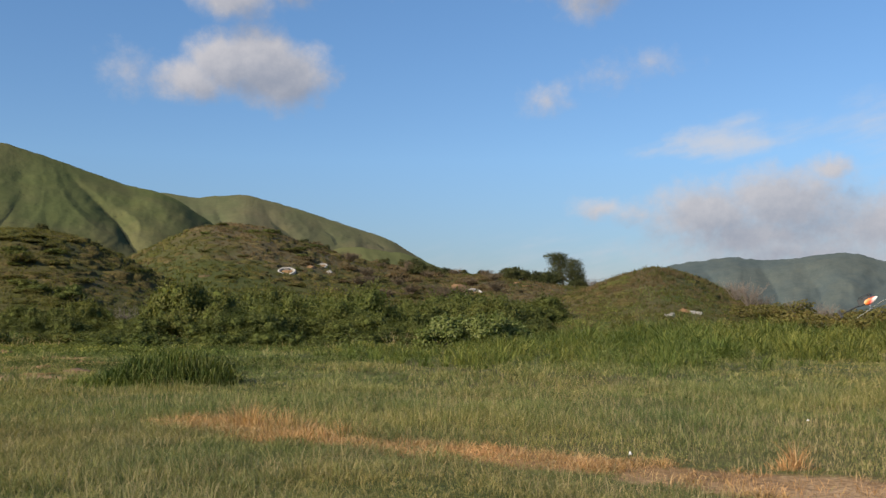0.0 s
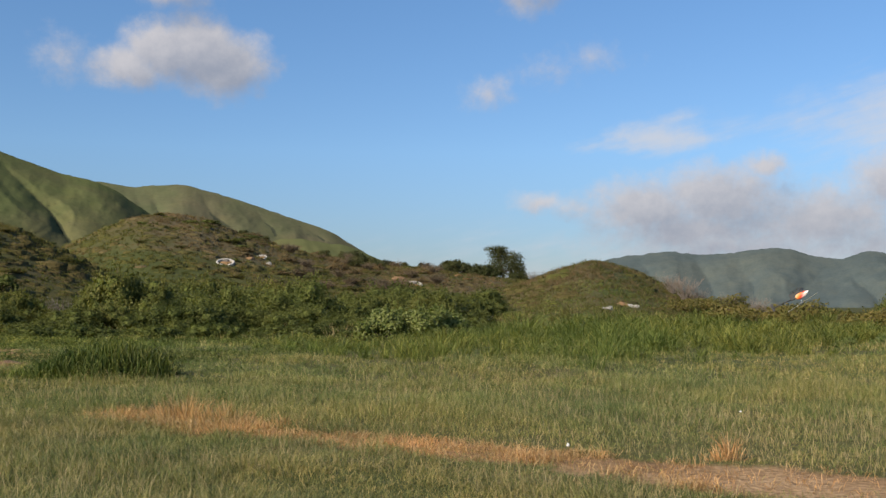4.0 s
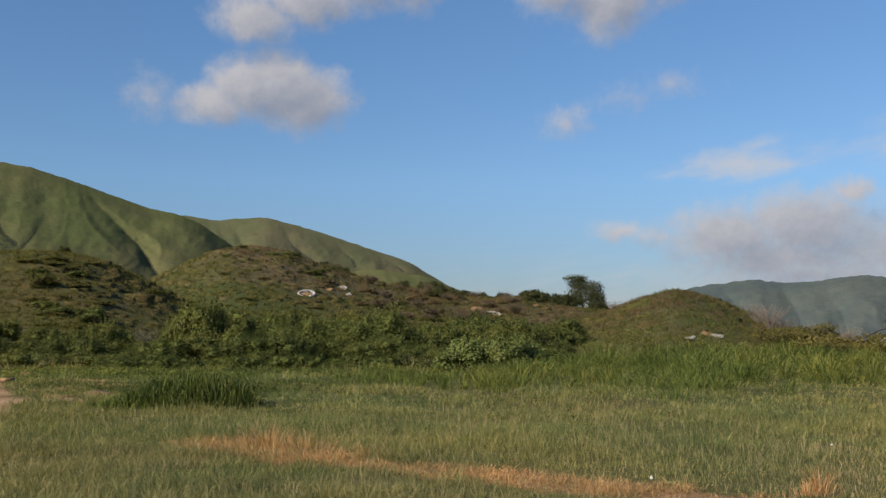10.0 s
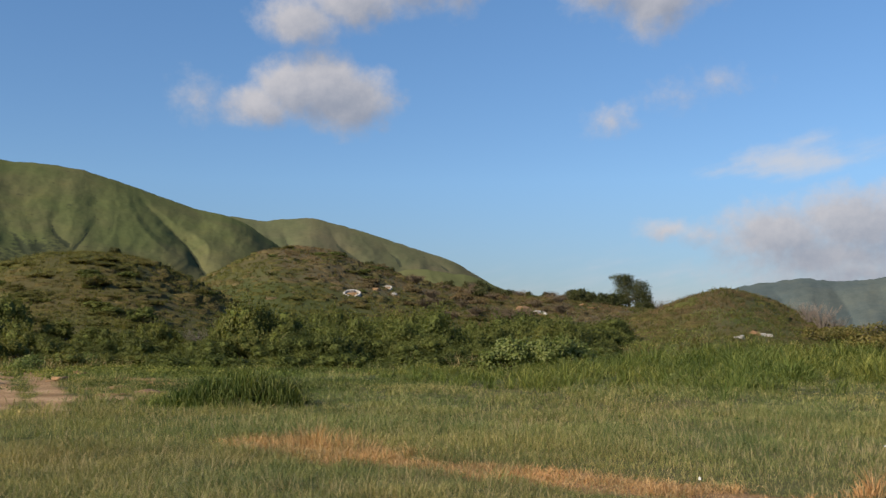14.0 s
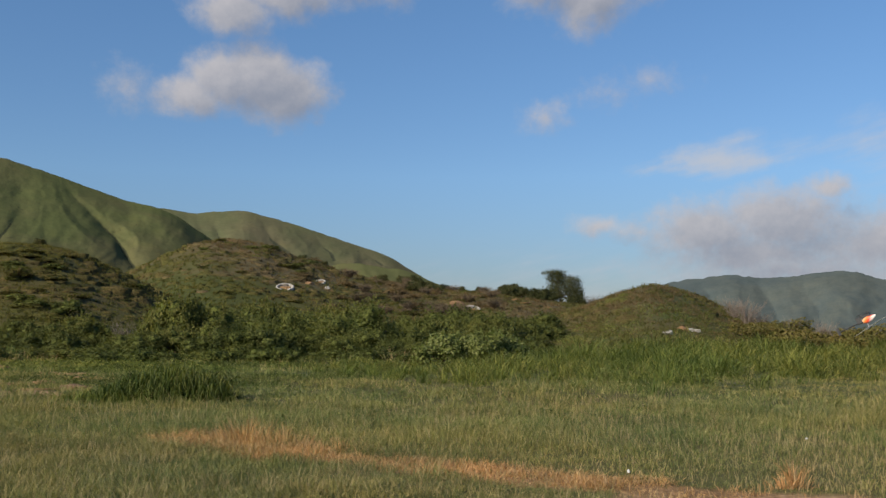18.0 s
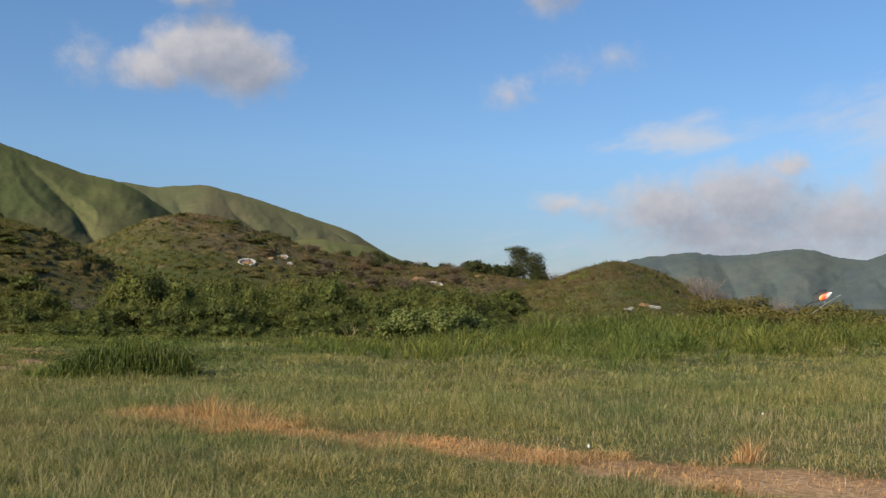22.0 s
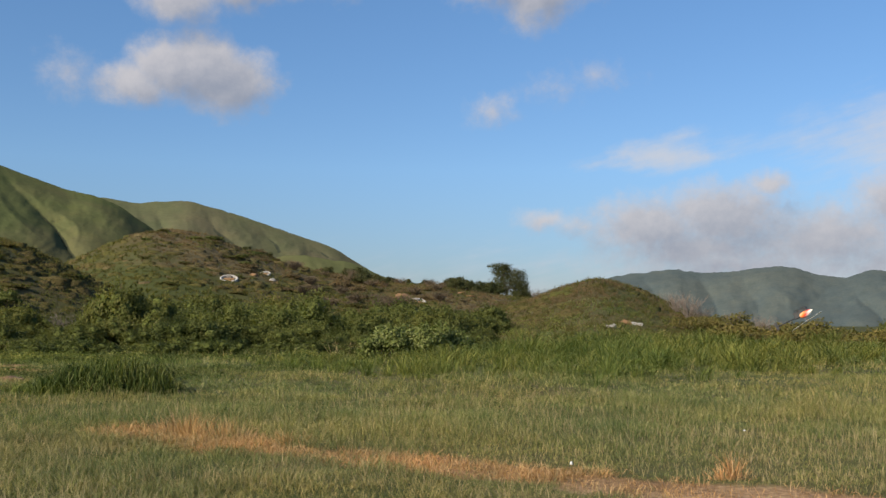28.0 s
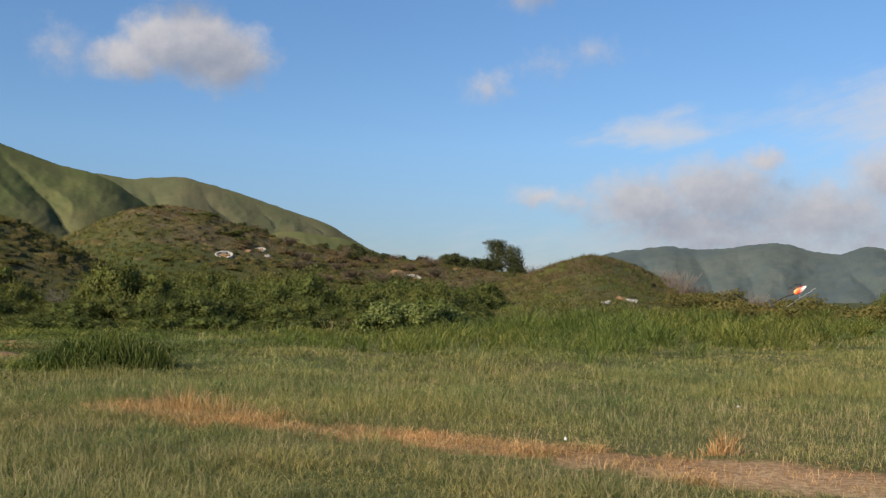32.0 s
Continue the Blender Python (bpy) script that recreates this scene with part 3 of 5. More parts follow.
BEHIND_GULLIES = [
    ([(-10.3, 6.4), (-10.2, 5.8), (-9.7, 5.0), (-8.9, 4.3)], 22, 0.16),
    ([(-12.7, 6.4), (-13.0, 5.8), (-12.7, 5.0)], 16, 0.06),
    ([(-7.3, 5.4), (-6.9, 4.8), (-6.1, 4.0)], 15, 0.10),
    ([(-4.5, 4.6), (-4.2, 4.2), (-3.5, 3.7)], 14, 0.06),
]
BEHIND_SPURS = [
    [(-11.4, 6.6), (-11.5, 5.8), (-11.4, 5.0)],
    [(-8.8, 6.0), (-8.5, 5.3), (-7.6, 4.4)],
    [(-14.0, 6.2), (-13.7, 5.6), (-13.3, 5.0)],
    [(-6.1, 5.0), (-5.3, 4.5), (-4.5, 4.0)],
]
FOOT_GULLIES = [([(-5.6, 3.6), (-5.2, 3.0), (-4.6, 2.4)], 10, 0.06), ([(-2.9, 3.3), (-2.6, 2.8), (-2.2, 2.2)], 8, 0.06)]
FOOT_SPURS = [[(-6.6, 3.4), (-6.3, 2.9), (-6.0, 2.3)], [(-4.4, 3.7), (-3.9, 3.0), (-3.4, 2.4)], [(-1.6, 3.0), (-1.2, 2.5), (-0.6, 2.0)]]
RANGE_GULLIES = [
    ([(24.7, 2.6), (24.4, 1.9), (23.6, 1.1), (22.7, 0.3)], 42, 0.05),
    ([(17.6, 2.9), (17.9, 2.2), (18.5, 1.4), (18.7, 0.4)], 55, 0.05),
    ([(14.3, 2.8), (15.1, 2.0), (15.6, 0.7)], 55, 0.05),
    ([(20.1, 3.0), (20.3, 2.0), (20.8, 1.1), (20.9, 0.3)], 42, 0.05),
    ([(26.0, 1.6), (26.6, 0.9), (27.2, 0.2)], 150, 0.05),
    ([(12.2, 2.4), (12.8, 1.4), (13.0, 0.5)], 42, 0.05),
]
RANGE_SPURS = [
    [(16.3, 3.0), (16.8, 2.2), (17.1, 1.0)],
    [(21.1, 3.2), (21.7, 2.4), (22.2, 1.4), (22.4, 0.3)],
    [(19.0, 2.9), (19.4, 1.9), (19.7, 0.6)],
    [(26.4, 3.0), (26.0, 2.3), (25.2, 1.7), (24.1, 1.1), (23.4, 0.6)],
    [(28.5, 2.4), (29.2, 1.6), (29.6, 0.8)],
    [(13.0, 2.6), (13.7, 1.7), (14.0, 0.7)],
]


def angular(a, e, line):
    """Angular distance from a line of (azimuth, elevation) points, and how far down the line."""
    best, along = np.full(a.shape, 1e9), np.zeros(a.shape)
    for k, ((a0, e0), (a1, e1)) in enumerate(zip(line, line[1:])):
        da, de = a1 - a0, e1 - e0
        t = np.clip(((a - a0) * da + (e - e0) * de) / (da * da + de * de), 0, 1)
        d = np.hypot(a - a0 - t * da, e - e0 - t * de)
        along = np.where(d < best, (k + t) / (len(line) - 1), along)
        best = np.minimum(best, d)
    return best, along


def mountain_face(crest, top, drop, back, gullies, spurs, mat, label, seed, fine, foot, grain=1.0, canopy=0.0, jag=0.05, brush_shade=()):
    """A slope below a crest line: rounded spurs between sharp gullies. drop: how many metres nearer for each degree down."""
    az = np.concatenate([np.arange(crest[0][0], fine[0], 0.5), np.arange(*fine, 0.08), np.arange(fine[1], crest[-1][0], 0.4)])
    down = np.linspace(0, 1, 96)
    A, D = np.meshgrid(az, down, indexing="ij")
    line_up = profile(A, crest)
    high = line_up + jag * (fbm(A * 2.3, A * 0, seed + 9, 4) - 0.47) * 2
    low = np.minimum(foot, high - 0.6)
    el = high + (low - high) * D
    wob = fbm(A * 1.3, el * 1.3, seed, 3) - 0.43
    a, e = A + 0.4 * wob, el + 0.25 * (fbm(A * 1.3, el * 1.3, seed + 4, 2) - 0.37)
    near_gully, near_spur = np.full(A.shape, 1e9), np.full(A.shape, 1e9)
    depth, weight, cover = np.zeros(A.shape), np.zeros(A.shape), np.zeros(A.shape)
    for line, deep, brush in gullies:
        d, s = angular(a, e, line)
        d = d + 0.5 * (1 - s) ** 3
        near_gully = np.minimum(near_gully, d)
        w = 1 / (d * d + 0.08)
        depth, weight = depth + w * deep * (0.35 + 0.65 * s), weight + w
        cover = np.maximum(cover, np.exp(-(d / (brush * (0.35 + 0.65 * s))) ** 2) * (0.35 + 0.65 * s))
    for line in spurs:
        d, s = angular(a, e, line)
        near_spur = np.minimum(near_spur, d)
    # dark patches low on the slope: brush, and shade coloured in with it
    for wa, we, sa, se, k in brush_shade:
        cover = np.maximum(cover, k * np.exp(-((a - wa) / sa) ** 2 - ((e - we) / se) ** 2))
    share = near_gully / (near_gully + near_spur + 1e-6)
    inner = step(high - el, 0, 0.7)
    room = np.clip((near_gully + near_spur) / 1.1, 0, 1.3)
    out = depth / weight * np.sin(share * math.pi / 2) * room * inner
    rills = fbm(A * 2.6 + 0.5 * el + wob, el * 0.8, seed + 2, 3) - 0.43
    lumps = fbm(A * 0.8, el * 0.9, seed + 1, 3) - 0.43
    rough = fbm(A * 9, el * 9, seed + 3, 4) - 0.47
    R = top - drop * (line_up - el) - out + grain * inner * (20 * lumps + 3 * rills) + (0.8 + canopy) * rough
    z = EYE[2] + R * np.tan(np.radians(el))
    ends = [(R[:, :1] + (back - top), z[:, :1] * 0.35), (R[:, :1] + 60, z[:, :1] - 14), (R, z), (R[:, -1:] - 40, z[:, -1:] - 60)]
    R, z = np.concatenate([q[0] for q in ends], 1), np.concatenate([q[1] for q in ends], 1)
    cover = np.concatenate([cover[:, :1] * 0, cover[:, :1] * 0, cover, cover[:, -1:]], 1)
    x, y = polar(az[:, None], R)
    v = np.stack([x, y, z], -1).reshape(-1, 3)
    ob = solid("mountain", v, grid_faces(*R.shape)[:, ::-1], mat, smooth=True)
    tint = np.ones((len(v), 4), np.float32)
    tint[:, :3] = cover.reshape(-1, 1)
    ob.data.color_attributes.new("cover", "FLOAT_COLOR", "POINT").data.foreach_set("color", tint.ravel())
    return tagged(ob, label, "mountain", kind="structure")


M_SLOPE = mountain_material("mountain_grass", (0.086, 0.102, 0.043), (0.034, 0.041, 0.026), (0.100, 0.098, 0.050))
# muted olive grass and brush, lightened a little by haze put into the colour
M_HAZED_SLOPE = mountain_material("hazed_mountain_grass", (0.094, 0.103, 0.056), (0.050, 0.056, 0.038), (0.112, 0.104, 0.064))
# blue-grey base colours with the haze of distance mixed in
M_HAZED_FOREST = mountain_material("hazed_forest", (0.066, 0.086, 0.091), (0.050, 0.068, 0.076), (0.080, 0.096, 0.092), 0.4)
mountain_face(FRONT, 1900, 70, 2500, FRONT_GULLIES, FRONT_SPURS, M_SLOPE, "steep grassy green mountain ridge with dark brushy gullies", 11, (-32.5, -6.0), 2.2, brush_shade=[(-30.0, 4.2, 3.0, 1.1, 0.75), (-26.2, 4.5, 2.0, 0.8, 0.6), (-13.0, 4.9, 1.5, 0.5, 0.4)])
mountain_face(BEHIND, 2700, 90, 3300, BEHIND_GULLIES, BEHIND_SPURS, M_HAZED_SLOPE, "rounded grassy green summit behind the main ridge", 23, (-18.0, 2.0), 1.5, 1.2)
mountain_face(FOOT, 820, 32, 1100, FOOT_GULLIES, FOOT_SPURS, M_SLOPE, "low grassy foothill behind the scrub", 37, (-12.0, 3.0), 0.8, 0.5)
mountain_face(RANGE, 4300, 150, 4700, RANGE_GULLIES, RANGE_SPURS, M_HAZED_FOREST, "long wooded mountain range far away, haze-blue in colour", 41, (7.0, 33.0), -0.6, 3.0, 1.2, 0.10)
mountain_face(RANGE_2, 4700, 120, 4850, [([(32, 1.8), (32.4, 1.0), (32.6, 0.2)], 40, 0.05), ([(36, 2.4), (36.5, 1.2), (37, 0.2)], 40, 0.05)], [[(34, 2.2), (34.4, 1.0), (34.6, 0.2)], [(31, 1.6), (31.0, 0.8), (31.0, 0.2)]], M_HAZED_FOREST, "distant wooded ridge beyond the main range", 53, (28.0, 40.0), -0.6, 2.5, 1.2, 0.08)


# ---- grass ----
def scatter(rng, n, az0, az1, r0, r1):
    """n points spread evenly over a sector of the ground."""
    az = rng.uniform(az0, az1, n)
    return polar(az, np.sqrt(rng.uniform(r0 * r0, r1 * r1, n)))


TALL_EDGE = [(-9, 44), (-6, 37), (-3, 31), (0, 28.5), (3, 26), (6, 24.5), (10, 25.5), (15, 27), (20, 30), (25, 38), (30, 46), (38, 50)]


def tall_mask(x, y):
    r, az = np.hypot(x, y), np.degrees(np.arctan2(x, y))
    edge = np.interp(az, *zip(*TALL_EDGE)) + 16 * (fbm(x / 4, y / 4, 61) - 0.47)
    far = np.interp(az, (-8, 0, 6, 12, 20, 30), (41, 46, 53, 64, 72, 74))
    return step(r, edge - 3, edge + 6) * step(az, -8.5, -5.0) * (1 - step(r, far - 4, far + 3))


def grass_field(name, mat, label, n, az0, az1, r0, r1, height, width, lean, keep, seed, clump=0.5, tuft=9, grow=None, simple=False):
    rng = np.random.default_rng(seed)
    x, y = scatter(rng, n // tuft, az0, az1, r0, r1)
    ok = rng.random(n // tuft) < keep(x, y)
    x, y = np.repeat(x[ok], tuft), np.repeat(y[ok], tuft)
    m = len(x)
    size = np.repeat(rng.uniform(0.5, 1.3, m // tuft), tuft)
    bend, out = rng.uniform(0, 2 * math.pi, m), np.abs(rng.normal(size=m)) * (0.045 + 0.25 * height) * (tuft > 1)
    x, y = x + np.cos(bend) * out, y + np.sin(bend) * out
    h = height * size * rng.uniform(0.6, 1.2, m) * (1 - clump + 2 * clump * fbm(x / 1.1, y / 1.1, seed + 1)) * (0.6 + 0.8 * fbm(x / 4.5, y / 4.5, seed + 2)) * (grow(x, y) if grow else 1)
    v, f = blades(rng, x, y, h, width * rng.uniform(0.7, 1.3, m), lean * rng.uniform(0.3, 1.6, m), None, bend + rng.normal(size=m) * 0.7, simple)
    return tagged(solid(name, v, f, mat), label, "grass", kind="stuff")


def rough_patch(x, y):
    """Streaks before the thicket: dark creeping growth for low shrubs and uneven ground's shadows."""
    r, az = np.hypot(x, y), np.degrees(np.arctan2(x, y))
    return step(fbm(x / 6, y / 1.8, 99), 0.43, 0.52) * step(r, 26, 31) * (1 - step(r, 50, 54)) * (1 - step(az, -5, 1)) * (1 - dirt_mask(x, y))


def tussocks(x, y, size, seed):
    """Uneven growth: humps of taller grass and bare low spots."""
    return 0.64 + 0.7 * step(fbm(x / size, y / size, seed, 3), 0.36, 0.54)


def meadow(x, y):
    """Where green grass grows: not on dirt, thin on the dry strip."""
    return (1 - dirt_mask(x, y)) * (1 - 0.8 * rough_patch(x, y)) * (1 - 0.85 * dry_mask(x, y)) * (1 - 0.7 * tall_mask(x, y))


def beyond_strip(x, y):
    """1 on the far side of the dry strip, 0 on the mown side."""
    line = np.interp(x, *zip(*STRIP))
    soft = 0.5 + 1.2 * np.maximum(-3.5 - x, 0)
    return step(y + 1.6 * (fbm(x / 1.3, y / 1.3, 63) - 0.47), line - soft, line + soft + 0.4)


grass_field("short_grass", M_NEAR, "short dense mown grass, green with straw-coloured blades", 290000, -33, 37, 6.8, 16.5, 0.16, 0.005, 1.0, lambda x, y: meadow(x, y) * (1 - 0.92 * beyond_strip(x, y)), 101, grow=lambda x, y: (1 - 0.4 * step(x, -1, 3)) * tussocks(x, y, 0.9, 131))
grass_field("field_grass", M_FIELD, "knee-high green and yellowish field grass", 250000, -33, 37, 8, 21, 0.18, 0.0055, 0.8, lambda x, y: meadow(x, y) * beyond_strip(x, y), 102, grow=lambda x, y: (0.3 + 0.75 * step(np.hypot(x, y) - 0.18 * np.clip(np.degrees(np.arctan2(x, y)), 0, 20), 8.5, 15)) * tussocks(x, y, 1.2, 133))
grass_field("field_grass", M_FIELD, "knee-high green and yellowish field grass", 125000, -33, 37, 20.5, 36, 0.20, 0.012, 0.75, meadow, 103, grow=lambda x, y: tussocks(x, y, 2.2, 135))
grass_field("field_grass", M_FIELD, "knee-high green and yellowish field grass", 95000, -33, 38, 35.5, 72, 0.27, 0.036, 0.6, meadow, 104, simple=True, grow=lambda x, y: tussocks(x, y, 3.5, 137))
# dark blades laid in streaks, partly in place of the ground's shadows
grass_field("shade_streak_weeds", M_CLUMP, "dark green creeping growth in streaks, standing also for shadows of uneven ground", 90000, -34, 1, 26, 54, 0.2, 0.022, 0.9, rough_patch, 108, simple=True)
grass_field("dry_grass", M_STRAW, "band of dead orange straw-coloured grass", 420000, -30, 38, 6.8, 19, 0.17, 0.006, 1.1, lambda x, y: dry_mask(x, y) * (0.45 + 0.55 * step(fbm(x / 0.4, y / 0.4, 79), 0.38, 0.56)) * (1 - 0.93 * dirt_mask(x, y)), 105, 0.8)
grass_field("seed_stalks", M_STALK, "pale dry seed stalks among the field grass", 95000, -34, 42, 8.5, 30, 0.22, 0.005, 0.35, lambda x, y: meadow(x, y) * beyond_strip(x, y) * (1 - 0.95 * step(np.hypot(x, y), 16, 27)) * (0.15 + 0.85 * step(fbm(x / 4, y / 4, 71), 0.4, 0.6)) * (0.4 + 0.6 * step(np.degrees(np.arctan2(x, y)), 5, 20)), 106, 0.5, 3, grow=lambda x, y: 0.6 + 0.5 * step(np.hypot(x, y), 10, 16))
grass_field("seed_stalks", M_STALK, "pale dry seed stalks among the mown grass", 30000, -34, 42, 6.8, 16, 0.24, 0.0036, 0.6, lambda x, y: meadow(x, y) * (1 - beyond_strip(x, y)) * step(fbm(x / 2, y / 2, 73), 0.42, 0.6), 107, 0.5, 3)


def arching(rng, x, y, z, height, width, reach, bend, bow=(0.5, 1.5)):
    """Long blades that rise and bow over: a strip of five triangles each."""
    n = len(x)
    turn = bend + math.pi / 2 + rng.normal(size=n) * 0.5
    side = np.stack([np.cos(turn), np.sin(turn), np.zeros(n)], 1) * (width / 2)[:, None]
    way = np.stack([np.cos(bend), np.sin(bend), np.zeros(n)], 1) * (reach * height)[:, None]
    root = np.stack([x, y, z], 1)
    droop = rng.uniform(*bow, n)
    rows = []
    for t, w in ((0.0, 0.6), (0.4, 1.0), (0.75, 0.75)):
        c = root + way * t ** 1.7
        c[:, 2] += height * ((1 + 0.75 * droop) * t - 0.75 * droop * t * t)
        rows += [c - side * w, c + side * w]
    tip = root + way
    tip[:, 2] += height * (1 - 0.22 * droop)
    v = np.stack([*rows, tip], 1).reshape(-1, 3)
    o = (np.arange(n) * 7)[:, None]
    return v, np.concatenate([o + k for k in ([0, 1, 3], [0, 3, 2], [2, 3, 5], [2, 5, 4], [4, 5, 6])])


def tall_grass():
    """Fountain-shaped clumps of cane grass with hollows between them."""
    rng = np.random.default_rng(120)
    x, y = scatter(rng, 4200, -9, 41, 22, 74)
    ok = rng.random(len(x)) < tall_mask(x, y) * (0.12 + 0.88 * step(fbm(x / 2.2, y / 2.2, 76), 0.42, 0.52))
    x, y = x[ok], y[ok]
    r, az = np.hypot(x, y), np.degrees(np.arctan2(x, y))
    edge = np.interp(az, *zip(*TALL_EDGE))
    size = (0.1 + 1.6 * fbm(x / 3.5, y / 3.5, 77)) * rng.choice((0.6, 0.8, 1.0, 1.15, 1.7), len(x)) * (1 - 0.3 * step(az, 22, 30)) * (0.38 + 0.5 * step(r, edge - 2, edge + 15))
    per = 62
    s = np.repeat(size, per)
    n = len(s)
    bend, out = rng.uniform(0, 2 * math.pi, n), np.abs(rng.normal(size=n)) * 0.24 * np.sqrt(s)
    bx, by = np.repeat(x, per) + np.cos(bend) * out, np.repeat(y, per) + np.sin(bend) * out
    v, f = arching(rng, bx, by, ground_z(bx, by) - 0.02, 0.66 * s * rng.uniform(0.35, 1.3, n), 0.017 * rng.uniform(0.6, 1.5, n) * np.repeat(np.clip(r / 36, 0.9, 1.6), per), rng.uniform(0.3, 1.4, n), bend + rng.normal(size=n) * 0.5)
    tagged(solid("tall_grass", v, f, M_TALL), "dense bright green cane grass in clumps, about chest high", "grass", kind="stuff")


tall_grass()
grass_field("rough_grass", M_TALL, "rough tussocks of green grass along the foot of the thicket", 50000, -33, 4, 38, 55, 0.30, 0.026, 0.6, lambda x, y: 0.05 + 0.95 * step(fbm(x / 3, y / 3, 95), 0.42, 0.58), 121, simple=True, grow=lambda x, y: 0.5 + 0.9 * step(np.hypot(x, y), 44, 54))
grass_field("rough_grass", M_STALK, "pale dead grass standing among the thicket's edge", 9000, -33, 4, 44, 58, 0.6, 0.025, 0.5, lambda x, y: step(fbm(x / 3.5, y / 3.5, 96), 0.52, 0.62), 122, simple=True)
grass_field("short_grass", M_NEAR, "short trodden grass underfoot", 22000, -180, 180, 0.3, 7.0, 0.10, 0.005, 0.9, lambda x, y: 1 - dirt_mask(x, y), 109)


def dry_tuft(x, y, spread, height, n, seed):
    """A taller stand of dead grass."""
    rng = np.random.default_rng(seed)
    ob = tagged(new("dry_tuft"), "standing tuft of dead straw-coloured grass", "grass tuft", "dry tufts")
    bend = rng.uniform(0, 2 * math.pi, n)
    out = np.abs(rng.normal(size=n)) * spread
    v, f = blades(rng, np.cos(bend) * out * 1.6, np.sin(bend) * out * 0.7, height * rng.uniform(0.4, 1.2, n) * np.exp(-(out / spread) ** 2 / 5), 0.006, rng.uniform(0.1, 0.8, n), np.zeros(n), bend)
    tagged(solid("straw", v, f, M_STRAW, ob), kind="stuff")
    ob.matrix_basis = pose(x, y, float(ground_z(np.array([x]), np.array([y]))[0]) - 0.01)


dry_tuft(3.68, 10.35, 0.06, 0.34, 130, 141)
dry_tuft(3.55, 10.3, 0.09, 0.18, 120, 145)
dry_tuft(-2.7, 14.1, 0.26, 0.42, 480, 142)
dry_tuft(-2.05, 13.7, 0.2, 0.34, 260, 143)
dry_tuft(-1.2, 13.1, 0.2, 0.26, 200, 146)
dry_tuft(5.9, 10.2, 0.12, 0.22, 160, 144)


# ---- shrubs and trees ----
def thing(name, label, category, group=""):
    return tagged(new(name), label, category, group)


def set_down(ob, az, r, turn=0.0, size=(1, 1, 1), sink=0.05):
    x, y = polar(az, r)
    z = float(ground_z(np.array([x]), np.array([y]))[0]) - sink
    ob.matrix_basis = pose(x, y, z, 0, 0, turn) @ Matrix.Diagonal((*size, 1))
    return ob


def copy_down(ob, az, r, turn=0.0, size=(1, 1, 1), sink=0.05):
    x, y = polar(az, r)
    z = float(ground_z(np.array([x]), np.array([y]))[0]) - sink
    made = copy_thing(ob, Matrix.Identity(4))
    made.matrix_basis = pose(x, y, z, 0, 0, turn) @ Matrix.Diagonal((*size, 1))
    return made


def stems(rng, blobs, trunk, thick, sides=5):
    """A short trunk that forks into limbs, one to each leafy mass."""
    pieces = [tube([(0, 0, -0.2), (0.03, 0.02, trunk * 0.5), (0, 0, trunk)], [thick * 1.2, thick, thick * 0.85], sides)]
    for b in blobs:
        end = np.array(b[:3]) + [0, 0, b[5] * 0.4]
        mid = end * 0.5 + rng.normal(size=3) * 0.12 + [0, 0, trunk * 0.3]
        pieces.append(tube([(0, 0, trunk * 0.7), mid, end], [thick * 0.7, thick * 0.45, thick * 0.12], sides))
        for _ in range(2 if len(blobs) < 12 else 1):
            tip = np.array(b[:3]) + np.clip(rng.normal(size=3), -1.2, 1.2) * 0.55 * np.array(b[3:6])
            pieces.append(tube([mid, (mid + tip) / 2 + rng.normal(size=3) * 0.08, tip], [thick * 0.35, thick * 0.2, thick * 0.06], 4))
    return joined(pieces)


def inner_mass(rng, blobs, share=0.66):
    """The dense bumpy inside of a crown."""
    ring, rows = 8, 5
    a, b = np.arange(ring) * 2 * math.pi / ring, np.linspace(-1.45, 1.45, rows)
    unit = np.stack([np.cos(a)[None] * np.cos(b)[:, None], np.sin(a)[None] * np.cos(b)[:, None], np.broadcast_to(np.sin(b)[:, None], (rows, ring))], -1).reshape(-1, 3)
    k = np.arange(ring)
    f = np.concatenate([np.stack([r * ring + k, r * ring + (k + 1) % ring, (r + 1) * ring + (k + 1) % ring, (r + 1) * ring + k], 1) for r in range(rows - 1)])
    return joined([(np.array(q[:3]) + unit * np.array(q[3:6]) * share * (1 + rng.uniform(-0.22, 0.12, (ring * rows, 1))), f) for q in blobs])


def sprigs(rng, blobs, n, length, leaf, ratio, per=11):
    """Leafy shoots that stand out of the crown."""
    q = np.array(blobs, float)[rng.integers(0, len(blobs), n)]
    d = rng.normal(size=(n, 3))
    d[:, 2] = np.abs(d[:, 2]) + 0.3
    d /= np.linalg.norm(d, axis=1, keepdims=True)
    base = q[:, :3] + d * q[:, 3:6] * 0.9
    way = (d * [0.6, 0.6, 0.5] + [0, 0, 0.6]) * (length * rng.uniform(0.3, 1.1, n))[:, None]
    t = np.tile(np.linspace(0.1, 1, per), n)[:, None]
    c = np.repeat(base, per, 0) + np.repeat(way, per, 0) * t + rng.normal(size=(n * per, 3)) * leaf * 0.45 * (1.2 - t)
    return leaves(rng, c, rng.normal(size=(n * per, 3)) + [0, 0, 0.4], leaf * rng.uniform(0.6, 1.2, n * per), leaf * ratio * rng.uniform(0.7, 1.2, n * per))


